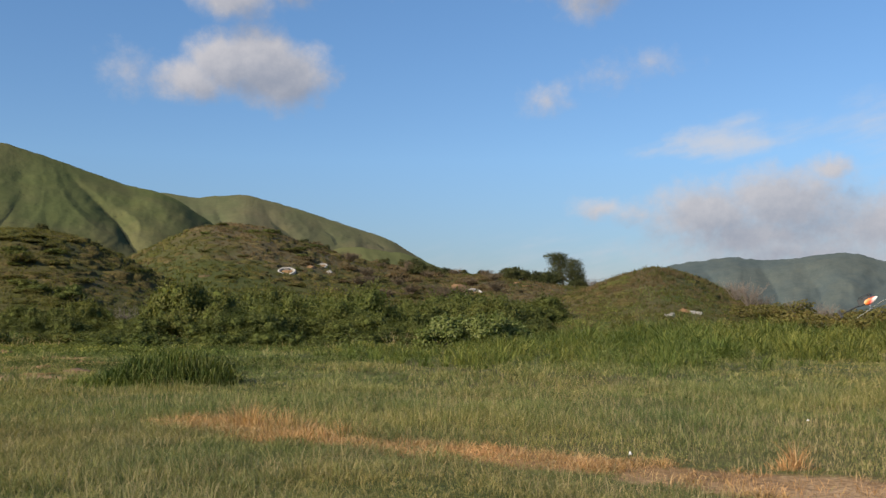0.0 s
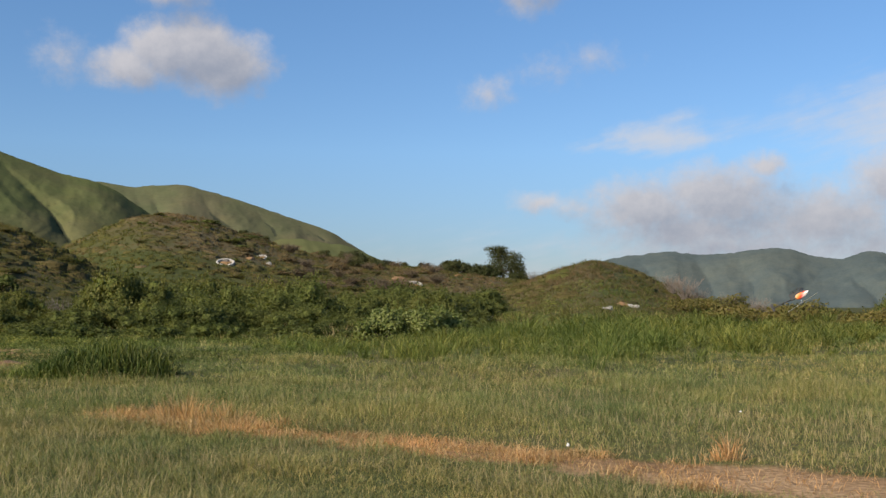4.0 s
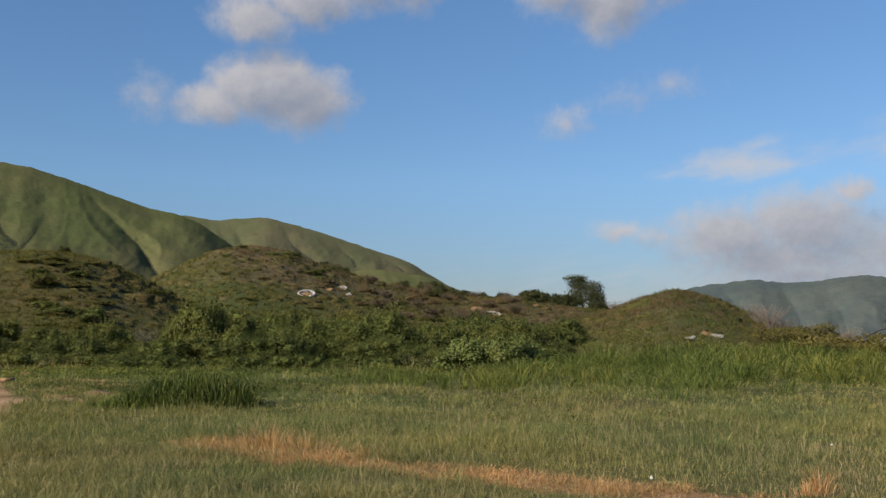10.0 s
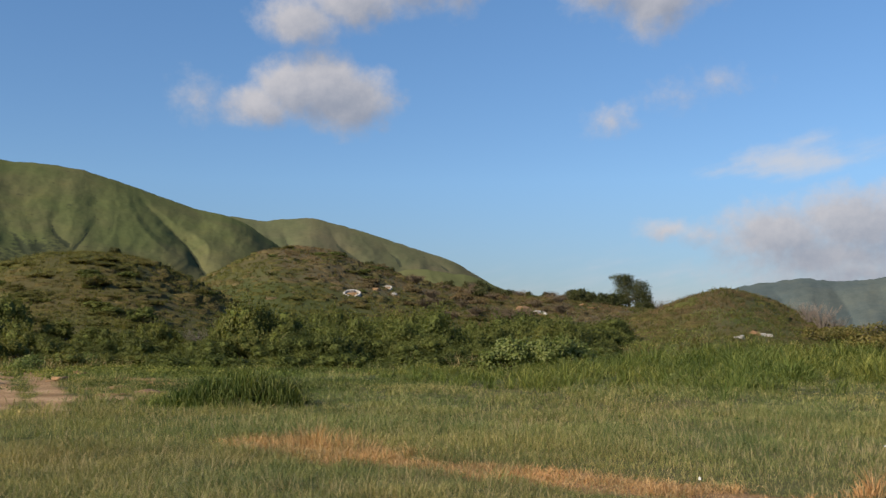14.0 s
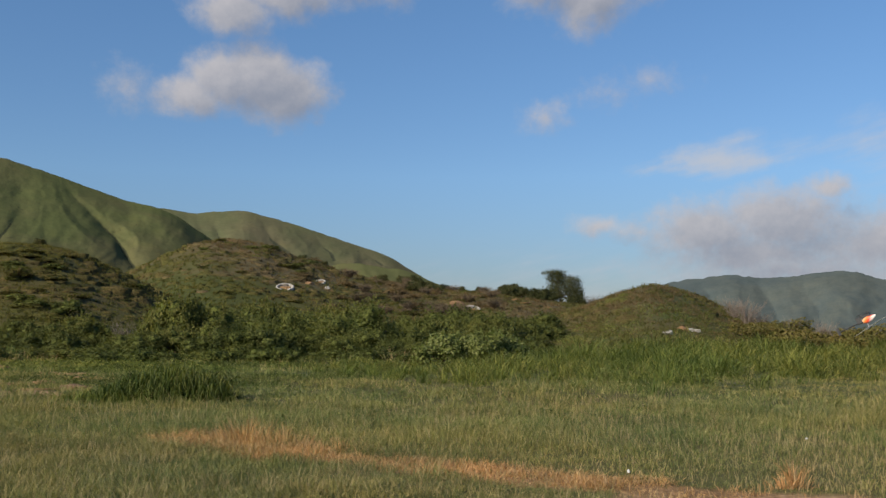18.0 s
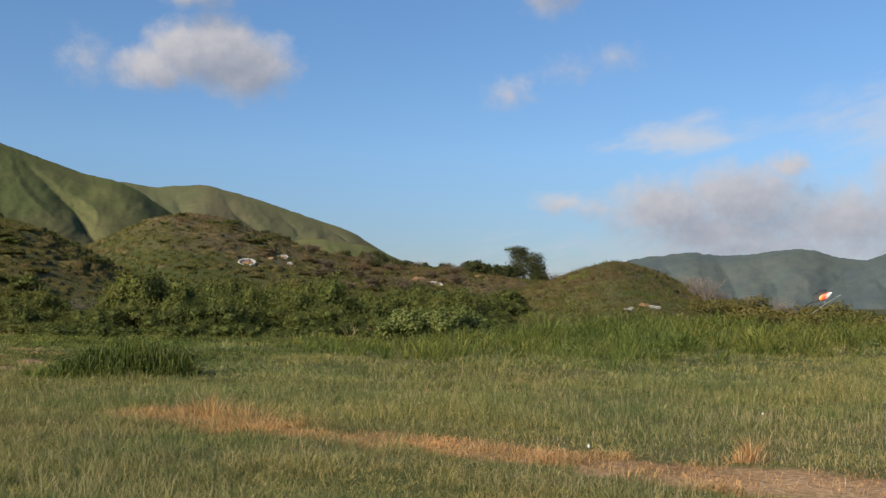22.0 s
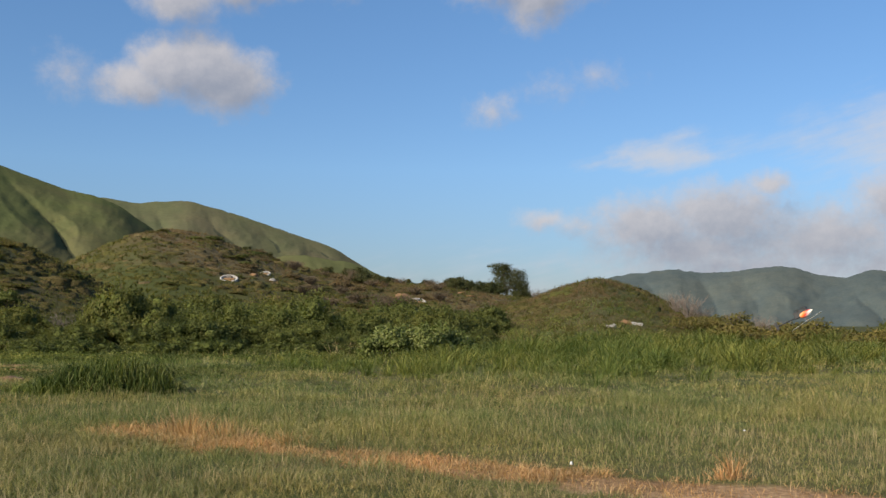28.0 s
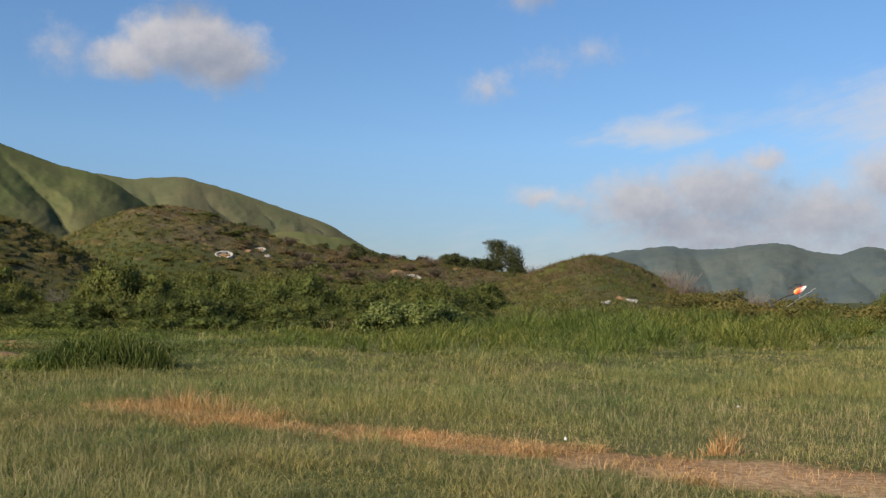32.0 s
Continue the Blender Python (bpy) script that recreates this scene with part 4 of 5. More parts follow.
def shrub(seed, spread, height, n, leaf, mat, label, name="shrub", group="thicket shrubs", ratio=0.55, inner=None, shoots=0.24):
    """A rounded shrub about 2 * spread wide: stems and a lumpy crown down to the ground."""
    rng = np.random.default_rng(seed)
    ob = thing(name, label, "shrub", group)
    blobs = []
    for k in range(13):
        a = k * 2.4 + rng.uniform(-0.4, 0.4)
        d = spread * rng.uniform(0.25, 0.78)
        rad = spread * rng.uniform(0.22, 0.38)
        top = height * (1 - 0.55 * (d / spread) ** 2) * rng.uniform(0.45, 0.98)
        blobs.append((d * math.cos(a), d * math.sin(a), top - height * 0.16, rad, rad, height * rng.uniform(0.15, 0.24)))
    blobs.append((rng.uniform(-0.2, 0.2) * spread, 0, height * 0.45, spread * 0.6, spread * 0.6, height * 0.4))
    v, f = stems(rng, blobs, height * 0.25, 0.035 * height)
    solid("branchwork", v, f, M_BARK, ob, True)
    v, f = crown(rng, blobs, n, leaf, ratio)
    v, f = joined([(v, f), sprigs(rng, blobs, 26, shoots * height, leaf, ratio)])
    v[:, 2] = np.maximum(v[:, 2], 0.02)
    solid("crown", v, f, mat, ob)
    if inner:
        v, f = inner_mass(rng, blobs)
        solid("inner_growth", v, f, inner, ob, True)
    return ob


DARK_LABEL = "dense dark green shrub in the thicket below the hill"
kinds = [shrub(200 + k, 1.5, h, 2900, 0.13, M_LEAF, DARK_LABEL, inner=M_INNER) for k, h in enumerate((1.9, 2.2, 1.8, 2.0))]
rng = np.random.default_rng(7)
spots = []
for k in range(100):
    az = -32.0 + 38.5 * (k + rng.uniform(-0.5, 0.5)) / 100
    row = k % 4
    r = (51, 57.5, 64, 71)[row] + rng.uniform(-3.0, 2.0) + max(0, -14 - az) * 0.4 + max(0, az - 2) * 1.2
    s = (0.64, 0.95, 1.22, 1.5)[row] * rng.choice((0.6, 0.85, 1.0, 1.15, 1.3))
    if -15.5 < az < -3:
        s *= 1.15
    if -27 < az < -17:
        s *= 0.72
    if az > 4.5:
        s *= 0.8
    spots.append((az, r, s))
spots += [(-14.7, 59.5, 1.95), (-15.4, 61.5, 1.45), (-13.9, 60, 1.5), (-28.9, 62, 1.5), (-30.4, 60, 1.5), (-27.0, 66, 1.35), (-25.6, 66, 1.1), (-11.0, 62, 1.6), (-9.8, 60, 1.5), (-31.8, 60, 1.6), (-11.8, 66, 1.7), (0.5, 66, 1.3), (1.6, 68, 1.25), (2.8, 66, 1.35), (4.0, 68, 1.3), (5.0, 70, 1.15), (5.8, 72, 0.9), (1.0, 60, 0.95), (3.4, 60, 0.95), (4.8, 62, 0.8), (-1.0, 66, 1.2), (-2.4, 68, 1.3)]
for k, (az, r, s) in enumerate(spots):
    ob = kinds[k % 4]
    wide = s ** 0.55
    size = (wide * rng.uniform(0.8, 1.2), wide * rng.uniform(0.8, 1.2), s * rng.uniform(0.85, 1.1))
    if k < 4:
        set_down(ob, az, r, rng.uniform(0, 360), size)
    else:
        copy_down(ob, az, r, rng.uniform(0, 360), size)

# right-hand bushes round the tree, and low bushes at the field's far edge
side = [shrub(220 + k, 1.9, 2.6, 4200, 0.14, M_GREY, "olive-green bush at the edge of the field", "bush", "field edge bushes", 0.36, M_INNER) for k in range(2)]
for k, (az, r, s, tall) in enumerate([(33.4, 50, 1.1, 1.35), (34.8, 48, 1.3, 1.4), (32.2, 52, 0.8, 1.3), (30.9, 57, 0.55, 2.0), (36.4, 47, 1.4, 1.3), (27.9, 80, 0.95, 1.45), (29.5, 66, 0.5, 1.2), (38, 48, 1.5, 1.2), (26.2, 84, 0.45, 1.0), (30.0, 60, 0.5, 1.3), (31.7, 54, 0.6, 1.2), (24, 86, 0.4, 1.0), (40, 46, 1.5, 1.2), (28.7, 76, 0.45, 1.3)]):
    size, turn, deep = (s, s, s * tall), k * 71, 0.35 * s
    if k < 2:
        set_down(side[k], az, r, turn, size, deep)
    else:
        copy_down(side[k % 2], az, r, turn, size, deep)

# broad-leaved shrubs in front of the thicket
broad = [shrub(240 + k, 1.5, 1.9, 3400, 0.18, M_BROAD, "bright green broad-leaved shrub rising out of the cane grass", "broadleaf_shrub", "broad-leaved shrubs", 0.62, M_INNER) for k in range(2)]
for k, (az, r, s) in enumerate([(0.2, 44, 0.9), (1.4, 45, 0.92), (3.0, 45, 0.95), (4.0, 46, 0.8), (2.4, 44, 0.85)]):
    if k < 2:
        set_down(broad[k], az, r, k * 50, (s, s, s))
    else:
        copy_down(broad[k % 2], az, r, k * 83, (s, s, s))

# low bright bush in the grass before the thicket
low = shrub(260, 1.1, 1.0, 1200, 0.16, M_BROAD, "low bright green bush in the field grass", "low_bush", "low bushes")
set_down(low, -10.9, 52, 0)
for az, r, s in [(-26.4, 47, 0.8), (-23, 52, 0.7), (14.3, 30, 0.45), (9.3, 31, 0.5), (25.5, 42, 0.5), (27.5, 46, 0.6), (-29.0, 36, 0.7), (-30.2, 33, 0.8), (-31.3, 34, 0.9), (-29.6, 40, 0.9), (-28.9, 44, 0.8)]:
    copy_down(low, az, r, az * 40, (s, s, s))


def grass_clump():
    """The dark mound of coarse grass in the field."""
    rng = np.random.default_rng(130)
    ob = thing("grass_clump", "dark green mound of coarse arching grass in the field", "grass clump")
    n = 4600
    k = rng.choice(5, n, p=[0.26, 0.24, 0.2, 0.17, 0.13])
    x = np.array([-0.9, 0.1, 0.9, -1.9, 1.7])[k] + rng.normal(size=n) * 0.34
    y = np.array([0.1, -0.3, 0.2, -0.1, -0.2])[k] + rng.normal(size=n) * 0.45
    fall = (1.05 - 0.13 * (x - 0.1) ** 2).clip(0.1, 1.05) * rng.uniform(0.35, 1.1, n)
    bend = np.arctan2(y - np.array([0.1, -0.3, 0.2, -0.1, -0.2])[k], x - np.array([-0.9, 0.1, 0.9, -1.9, 1.7])[k]) + rng.normal(size=n) * 0.6
    v, f = arching(rng, x, y, np.zeros(n), (0.25 + 0.75 * fall) * rng.uniform(0.5, 1.15, n), 0.034 * rng.uniform(0.5, 1.4, n), rng.uniform(0.3, 1.1, n), bend, (1.2, 2.8))
    solid("tuft", v, f, M_CLUMP, ob)
    m = 1500
    fx, fy = rng.normal(size=m) * 1.0 - 1.9, rng.normal(size=m) * 0.35 - 0.6
    v, f = arching(rng, fx, fy, np.zeros(m), 0.42 * rng.uniform(0.4, 1.2, m), 0.018 * rng.uniform(0.6, 1.4, m), rng.uniform(0.3, 1.2, m), rng.uniform(0, 2 * math.pi, m))
    solid("fringe", v, f, M_TALL, ob, label="lighter green grass at its edge")
    m = 2200
    d = rng.normal(size=(m, 3))
    c = np.stack([rng.normal(size=m) * 0.8 + 0.35, rng.normal(size=m) * 0.3 - 0.85, rng.uniform(0.03, 0.5, m)], 1)
    v, f = leaves(rng, c, d + [0, -0.6, 0.6], 0.06 * rng.uniform(0.6, 1.3, m), 0.036)
    tagged(solid("weed", v, f, M_TALL, ob, label="broad weed leaves"), kind="stuff")
    return set_down(ob, -15.0, 23.0, 0, (0.62, 0.75, 0.68))


grass_clump()


def tree(name, label, seed, blobs, trunk, thick, n, leaf, mat, ratio=0.5, open_share=0.3):
    rng = np.random.default_rng(seed)
    ob = thing(name, label, "tree")
    v, f = tube([(0, 0, -0.4), (thick * 0.4, 0, trunk * 0.4), (-thick * 0.3, thick * 0.3, trunk)], [thick * 1.4, thick, thick * 0.7], 9)
    solid("trunk", v, f, M_BARK, ob, True)
    v, f = stems(rng, blobs, trunk, thick * 0.6, 6)
    solid("branchwork", v, f, M_BARK, ob, True)
    v, f = crown(rng, blobs, n, leaf, ratio, 12, open_share)
    solid("crown", v, f, mat, ob)
    return ob


far_tree = tree("tree", "dark wind-shaped tree with a flat leaning top on the ridge", 301,
                [(0.2, 0, 2.6, 2.8, 2.4, 2.4), (0.8, 0, 1.4, 3.0, 2.2, 1.6), (-0.4, 0.4, 4.5, 2.1, 1.7, 1.5), (-1.8, 0, 6.3, 1.7, 1.4, 0.75), (-0.5, 0.2, 6.1, 1.5, 1.3, 0.9), (-0.9, 0.3, 5.2, 1.6, 1.3, 1.1), (1.5, 0, 4.3, 2.0, 1.7, 1.5), (2.5, 0.2, 1.8, 1.3, 1.2, 1.6), (-1.7, -0.5, 2.0, 1.2, 1.1, 1.6), (3.5, 0, 1.0, 1.0, 1.0, 1.2), (2.2, 0, 3.4, 1.6, 1.4, 1.4), (-2.6, 0.2, 1.2, 1.5, 1.3, 1.3), (2.9, 0.1, 2.6, 1.2, 1.2, 1.3)], 2.2, 0.24, 12000, 0.30, M_DARK, 0.5, 0.55)
set_down(far_tree, 6.9, 205, 0, (1.12, 1.12, 1.04), sink=0.2)
ridge = shrub(270, 2.4, 3.0, 1900, 0.32, M_DARK, "dark shrub on the ridge line", "ridge_shrub", "ridge shrubs", 0.5, None, 0.1)
set_down(ridge, 3.7, 204, 0)
for k, (az, r, s) in enumerate([(4.2, 202, 1.25), (4.7, 201, 1.1), (5.2, 201, 0.9), (5.6, 200, 1.1), (6.0, 200, 1.1), (3.9, 200, 0.9), (7.6, 201, 0.7), (7.9, 202, 0.6), (-1.6, 203, 1.2), (-2.2, 203, 0.9), (-0.8, 203, 0.8), (0.2, 203, 0.7), (1.2, 203, 0.6), (-6.8, 200, 0.6), (-8.0, 198, 0.5), (-11.2, 205, 0.4), (-12.4, 206, 0.4), (-22.1, 121, 0.42), (-13.4, 205, 0.35), (2.2, 205, 0.5), (8.1, 203, 0.6), (-3.4, 190, 0.6), (-1.5, 175, 0.9), (-0.4, 178, 0.7)]):
    copy_down(ridge, az, r, k * 47, (s, s, s * 0.9))

def feathery_tree(label, seed, height, limbs):
    """A slender tree: a trunk, limbs that sweep up and outwards, and narrow leaves in sprays along their twigs."""
    rng = np.random.default_rng(seed)
    ob = thing("tree", label, "tree")
    v, f = tube([(0, 0, -0.4), (0.08, 0, height * 0.3), (-0.05, 0.05, height * 0.6), (0.05, 0, height * 0.93)], [0.16, 0.12, 0.07, 0.015], 9)
    solid("trunk", v, f, M_BARK, ob, True)
    wood, foliage_at, along = [], [], []
    for k in range(limbs):
        base = height * (0.1 + 0.78 * k / limbs)
        turn, long = k * 2.4 + rng.uniform(-0.3, 0.3), (1 - 0.62 * k / limbs) * rng.uniform(2.2, 3.2)
        way = np.array([math.cos(turn), math.sin(turn), rng.uniform(0.55, 1.1)])
        way /= np.linalg.norm(way)
        pts = np.array([np.array([0, 0, base]) + way * long * t + [0, 0, 0.25 * long * t * t] for t in np.linspace(0, 1, 6)])
        pts[1:] += rng.normal(size=(5, 3)) * 0.05
        wood.append(tube(pts, np.linspace(0.05, 0.008, 6), 5))
        for _ in range(15):
            t = rng.uniform(0.2, 1.0)
            start = np.array([np.interp(t, np.linspace(0, 1, 6), pts[:, q]) for q in range(3)])
            twig = way * 0.5 + rng.normal(size=3) * 0.45 + [0, 0, 0.25]
            end = start + twig * rng.uniform(0.35, 0.75)
            wood.append(tube([start, end], [0.008, 0.003], 3))
            u = rng.random((26, 1))
            foliage_at.append(start + (end - start) * u + rng.normal(size=(26, 3)) * 0.055)
            along.append(np.repeat([end - start], 26, 0))
    v, f = joined(wood)
    solid("branchwork", v, f, M_BARK, ob, True)
    c, d = np.concatenate(foliage_at), np.concatenate(along)
    n = len(c)
    v, f = leaves(rng, c, np.cross(d, rng.normal(size=(n, 3))) + rng.normal(size=(n, 3)) * 0.1, 0.15 * rng.uniform(0.6, 1.3, n), 0.045)
    solid("crown", v, f, M_NEEDLE, ob)
    return ob


set_down(feathery_tree("tall slender tree with sprays of narrow grey-green leaves", 311, 7.6, 36), 35.1, 49, 20)


def bare_shrub(seed, height, label="leafless pale brown shrub on the slope", mat=M_TWIG, count=70):
    """Leafless pale twigs fanning out from the ground."""
    rng = np.random.default_rng(seed)
    ob = thing("bare_shrub", label, "shrub", "bare shrubs")
    pieces = []
    for _ in range(count):
        a, lean = rng.uniform(0, 6.28), rng.uniform(0.1, 0.8)
        h = height * rng.uniform(0.5, 1.0)
        d = np.array([math.cos(a) * lean, math.sin(a) * lean, 1.0])
        mid, tip = d * h * 0.5 + rng.normal(size=3) * 0.08, d * h * [1.2, 1.2, 1] + rng.normal(size=3) * 0.12
        pieces.append(tube([(0, 0, -0.1), mid, tip], [0.024, 0.016, 0.007], 3))
        for _ in range(3):
            q = mid + (tip - mid) * rng.uniform(0, 0.8)
            pieces.append(tube([q, q + rng.normal(size=3) * 0.22 + [0, 0, 0.3]], [0.011, 0.005], 3))
    v, f = joined(pieces)
    solid("brushwood", v, f, mat, ob)
    return ob


brown = shrub(275, 2.0, 1.8, 1000, 0.34, M_BROWN, "half-dead brown shrub on the slope below the ridge", "brown_shrub", "brown shrubs", 0.4, M_INNER_BROWN)
set_down(brown, -2.6, 165, 0)
rng = np.random.default_rng(17)
for k in range(26):
    copy_down(brown, rng.uniform(-8, 4.0), rng.uniform(150, 200), rng.uniform(0, 360), tuple(rng.uniform(0.5, 1.0) * q for q in (1.2, 1.2, 0.75)), 0.25)

dry = shrub(276, 2.0, 2.0, 1500, 0.2, M_DRY, "low olive-brown bush at the far edge of the field", "dry_bush", "far field bushes")
set_down(dry, 17.4, 80, 0, (0.8, 0.8, 0.5))
for k, (az, r, s) in enumerate([(18.2, 82, 0.6), (19.3, 84, 0.5), (20.4, 80, 0.55), (21.6, 86, 0.6), (22.6, 82, 0.5), (23.8, 84, 0.6), (25.0, 80, 0.5), (26.3, 84, 0.55), (27.4, 78, 0.5)]):
    copy_down(dry, az, r, k * 53, (s * 1.6, s * 1.6, s))

low_line = np.random.default_rng(19)
for k in range(30):
    s = low_line.uniform(0.42, 0.92)
    copy_down(dry, low_line.uniform(16.5, 29.5), low_line.uniform(68, 84), k * 47, (s * 1.5, s * 1.5, s * low_line.uniform(0.8, 1.3)))

bare = bare_shrub(320, 2.4)
set_down(bare, 17.2, 88, 0)
for k, (az, r, s) in enumerate([(16.5, 92, 0.8), (17.9, 86, 0.7), (21.0, 84, 0.75), (8.6, 200, 1.0), (9.0, 204, 0.8), (20.2, 86, 0.6), (-9.5, 66, 0.9), (-17.5, 66, 0.8), (19.4, 82, 0.7), (21.8, 82, 0.65), (22.4, 85, 0.6)]):
    copy_down(bare, az, r, k * 61, (s, s, s))
brush = bare_shrub(321, 1.7, "dark brown leafless brush on the saddle", M_BRUSH, 130)
set_down(brush, -2.0, 190, 0)
for k in range(32):
    s = rng.uniform(0.4, 1.1)
    copy_down(brush, rng.uniform(-5.5, 3.4), rng.uniform(140, 202), k * 37, (1.6 * s, 1.6 * s, s))
young = shrub(280, 1.5, 1.9, 1300, 0.19, M_LEAF, "small dark green shrub in the rough grass below the thicket", "young_shrub", "young shrubs", inner=M_INNER)
set_down(young, -31.8, 50, 0, (0.6, 0.6, 0.4))
# young growth along the foot of the thicket
for k in range(46):
    az, s = -31.5 + 34 * (k + rng.random()) / 46, rng.uniform(0.22, 0.5)
    copy_down(young, az, rng.uniform(45.5, 51) + max(0, -14 - az) * 0.3, k * 71, (1.5 * s, 1.5 * s, s * rng.uniform(0.8, 1.4)))


# ---- scrub on the hills ----
heath_bush = shrub(281, 1.5, 1.3, 1100, 0.17, M_SCRUB, "low spreading olive bush on the heath", "heath_bush", "heath bushes", inner=M_HEATH, shoots=0.1)
set_down(heath_bush, -23.0, 95, 0)
green_bush = shrub(282, 1.5, 1.5, 1100, 0.17, M_LEAF, "low dark green bush on the heath", "heath_bush", "heath bushes", inner=M_INNER, shoots=0.1)
set_down(green_bush, -20.5, 84, 0)
rng = np.random.default_rng(29)
for k in range(120):
    on_hill = k < 76
    az, r = (rng.uniform(-33, -14), rng.uniform(72, 121)) if on_hill else (rng.uniform(-15, 3), rng.uniform(112, 196))
    s = rng.uniform(0.45, 1.0) * (1.0 if on_hill else 1.3)
    copy_down((heath_bush, heath_bush, green_bush)[k % 3], az, r, k * 67, (1.3 * s, s, 0.52 * s), 0.12)


def hill_scrub(name, label, mat, n, per, az0, az1, r0, r1, size, leaf, seed, keep, tall=0.55, shell=None):
    """Low clumps of heath over a slope."""
    rng = np.random.default_rng(seed)
    x, y = scatter(rng, n, az0, az1, r0, r1)
    ok = rng.random(n) < keep(x, y)
    x, y = x[ok], y[ok]
    n = len(x)
    s = size * rng.uniform(0.5, 1.4, n)
    z = ground_z(x, y)
    c = np.repeat(np.stack([x, y, z], 1), per, 0)
    k = np.repeat(s, per)[:, None]
    d = rng.normal(size=(n * per, 3))
    d[:, 2] = np.abs(d[:, 2])
    d /= np.linalg.norm(d, axis=1, keepdims=True)
    wide = np.stack([rng.uniform(1.0, 1.9, n), rng.uniform(0.8, 1.35, n), tall * rng.uniform(0.8, 1.2, n)], 1)
    c = c + d * k * np.repeat(wide, per, 0) * rng.uniform(0.55, 1.12, (n * per, 1))
    v, f = leaves(rng, c, d + rng.normal(size=(n * per, 3)) * 0.3 + [0, 0, 0.3], leaf * rng.uniform(0.6, 1.4, n * per), leaf * 0.5)
    ob = tagged(solid(name, v, f, mat), label, "scrub", kind="stuff")
    if shell:
        heap(rng, name + "_mass", label, shell, x, y, z, s * 0.8, wide)
    return ob


def heap(rng, name, label, mat, x, y, z, s, wide):
    """Uneven low domes, the dense inner growth of the clumps."""
    n, ring, rows = len(x), 9, 4
    a = np.arange(ring) * 2 * math.pi / ring
    lat = np.array([0.0, 0.45, 0.95, 1.35])
    unit = np.stack([np.cos(a)[None] * np.cos(lat)[:, None], np.sin(a)[None] * np.cos(lat)[:, None], np.broadcast_to(np.sin(lat)[:, None], (rows, ring))], -1)
    bump = 1 + rng.uniform(-0.42, 0.22, (n, rows, ring, 1))
    v = np.stack([x, y, z - 0.2], 1)[:, None, None, :] + unit[None] * bump * wide[:, None, None, :] * s[:, None, None, None]
    v[:, 0, :, 2] -= 0.75
    k = np.arange(ring)
    quad = np.concatenate([np.stack([r * ring + k, r * ring + (k + 1) % ring, (r + 1) * ring + (k + 1) % ring, (r + 1) * ring + k], 1) for r in range(rows - 1)])
    cap = np.array([[27, 28, 29, 30], [27, 30, 31, 32], [27, 32, 33, 35], [33, 34, 35, 27]])
    f = np.concatenate([quad, cap])
    f = (np.arange(n) * rows * ring)[:, None, None] + f[None]
    return tagged(solid(name, v.reshape(-1, 3), f.reshape(-1, 4), mat, smooth=True), label, "scrub", kind="stuff")


patch = lambda x, y, seed, lo, hi, s=18: step(fbm(x / s, y / s, seed), lo, hi)
hill_scrub("hill_scrub", "low olive and brown heath covering the hill", M_SCRUB, 2400, 44, -34, -11, 66, 128, 0.85, 0.13, 401, lambda x, y: 0.55 + 0.45 * patch(x, y, 81, 0.38, 0.55, 8), 0.32, M_HEATH)
hill_scrub("hill_scrub", "low green heath on the knoll and ridge", M_SCRUB, 2400, 38, -20, 11, 98, 208, 1.0, 0.18, 402, lambda x, y: 0.75 - 0.7 * bracken_mask(x, y), 0.42, M_HEATH)
hill_scrub("brown_scrub", "dead brown bracken on the knoll", M_BROWN, 2500, 38, -20, 11, 98, 208, 0.95, 0.17, 403, lambda x, y: 0.06 + 0.84 * bracken_mask(x, y), 0.36, M_BRACKEN)
hill_scrub("hill_scrub", "olive heath over the rounded mound", M_SCRUB, 1100, 40, 4, 24, 60, 110, 0.85, 0.10, 404, lambda x, y: 0.2 + 0.8 * patch(x, y, 85, 0.42, 0.56, 10), 0.34, M_HEATH)
hill_scrub("brown_scrub", "brown dry growth on the mound", M_BROWN, 1100, 40, 4, 22, 66, 110, 0.75, 0.10, 405, lambda x, y: patch(x, y, 87, 0.40, 0.54, 12), 0.4)
hill_scrub("weeds", "low green weeds and creepers before the thicket", M_TALL, 1500, 42, -34, -4, 40, 58, 0.5, 0.095, 406, lambda x, y: 0.2 + 0.8 * patch(x, y, 89, 0.42, 0.6, 7))
hill_scrub("weeds", "dark leafy weeds among the cane grass", M_LEAF, 900, 46, -6, 34, 25, 62, 0.42, 0.085, 413, lambda x, y: tall_mask(x, y) * (0.1 + 0.9 * patch(x, y, 97, 0.45, 0.58, 5)), 1.0)
# these dark clumps stand for low shrubs and for shadows of the grass
hill_scrub("weeds", "low dark green weeds in streaks, standing also for shadows in the rough grass", M_LEAF, 1300, 36, -34, 2, 29, 51, 0.4, 0.08, 414, lambda x, y: (1 - dirt_mask(x, y)) * patch(x / 2.6, y, 98, 0.47, 0.56, 3.0), 0.6)
hill_scrub("weeds", "green weeds at the foot of the mound", M_TALL, 1800, 34, 2, 38, 52, 84, 0.6, 0.10, 407, lambda x, y: 0.4 + 0.6 * patch(x, y, 91, 0.42, 0.6, 9), 0.8)
grass_field("slope_grass", M_SCRUB, "rough grass on the near hill slopes", 70000, -34, 24, 64, 128, 0.4, 0.075, 0.6, lambda x, y: 1.0 + 0 * x, 408, simple=True)
grass_field("slope_bracken", M_BROWN, "dry brown grass over the upper mound", 40000, 4, 19, 76, 110, 0.35, 0.05, 0.6, lambda x, y: step(np.hypot(x, y), 76, 90) * step(fbm(x / 8, y / 8, 87), 0.36, 0.52), 412, simple=True)
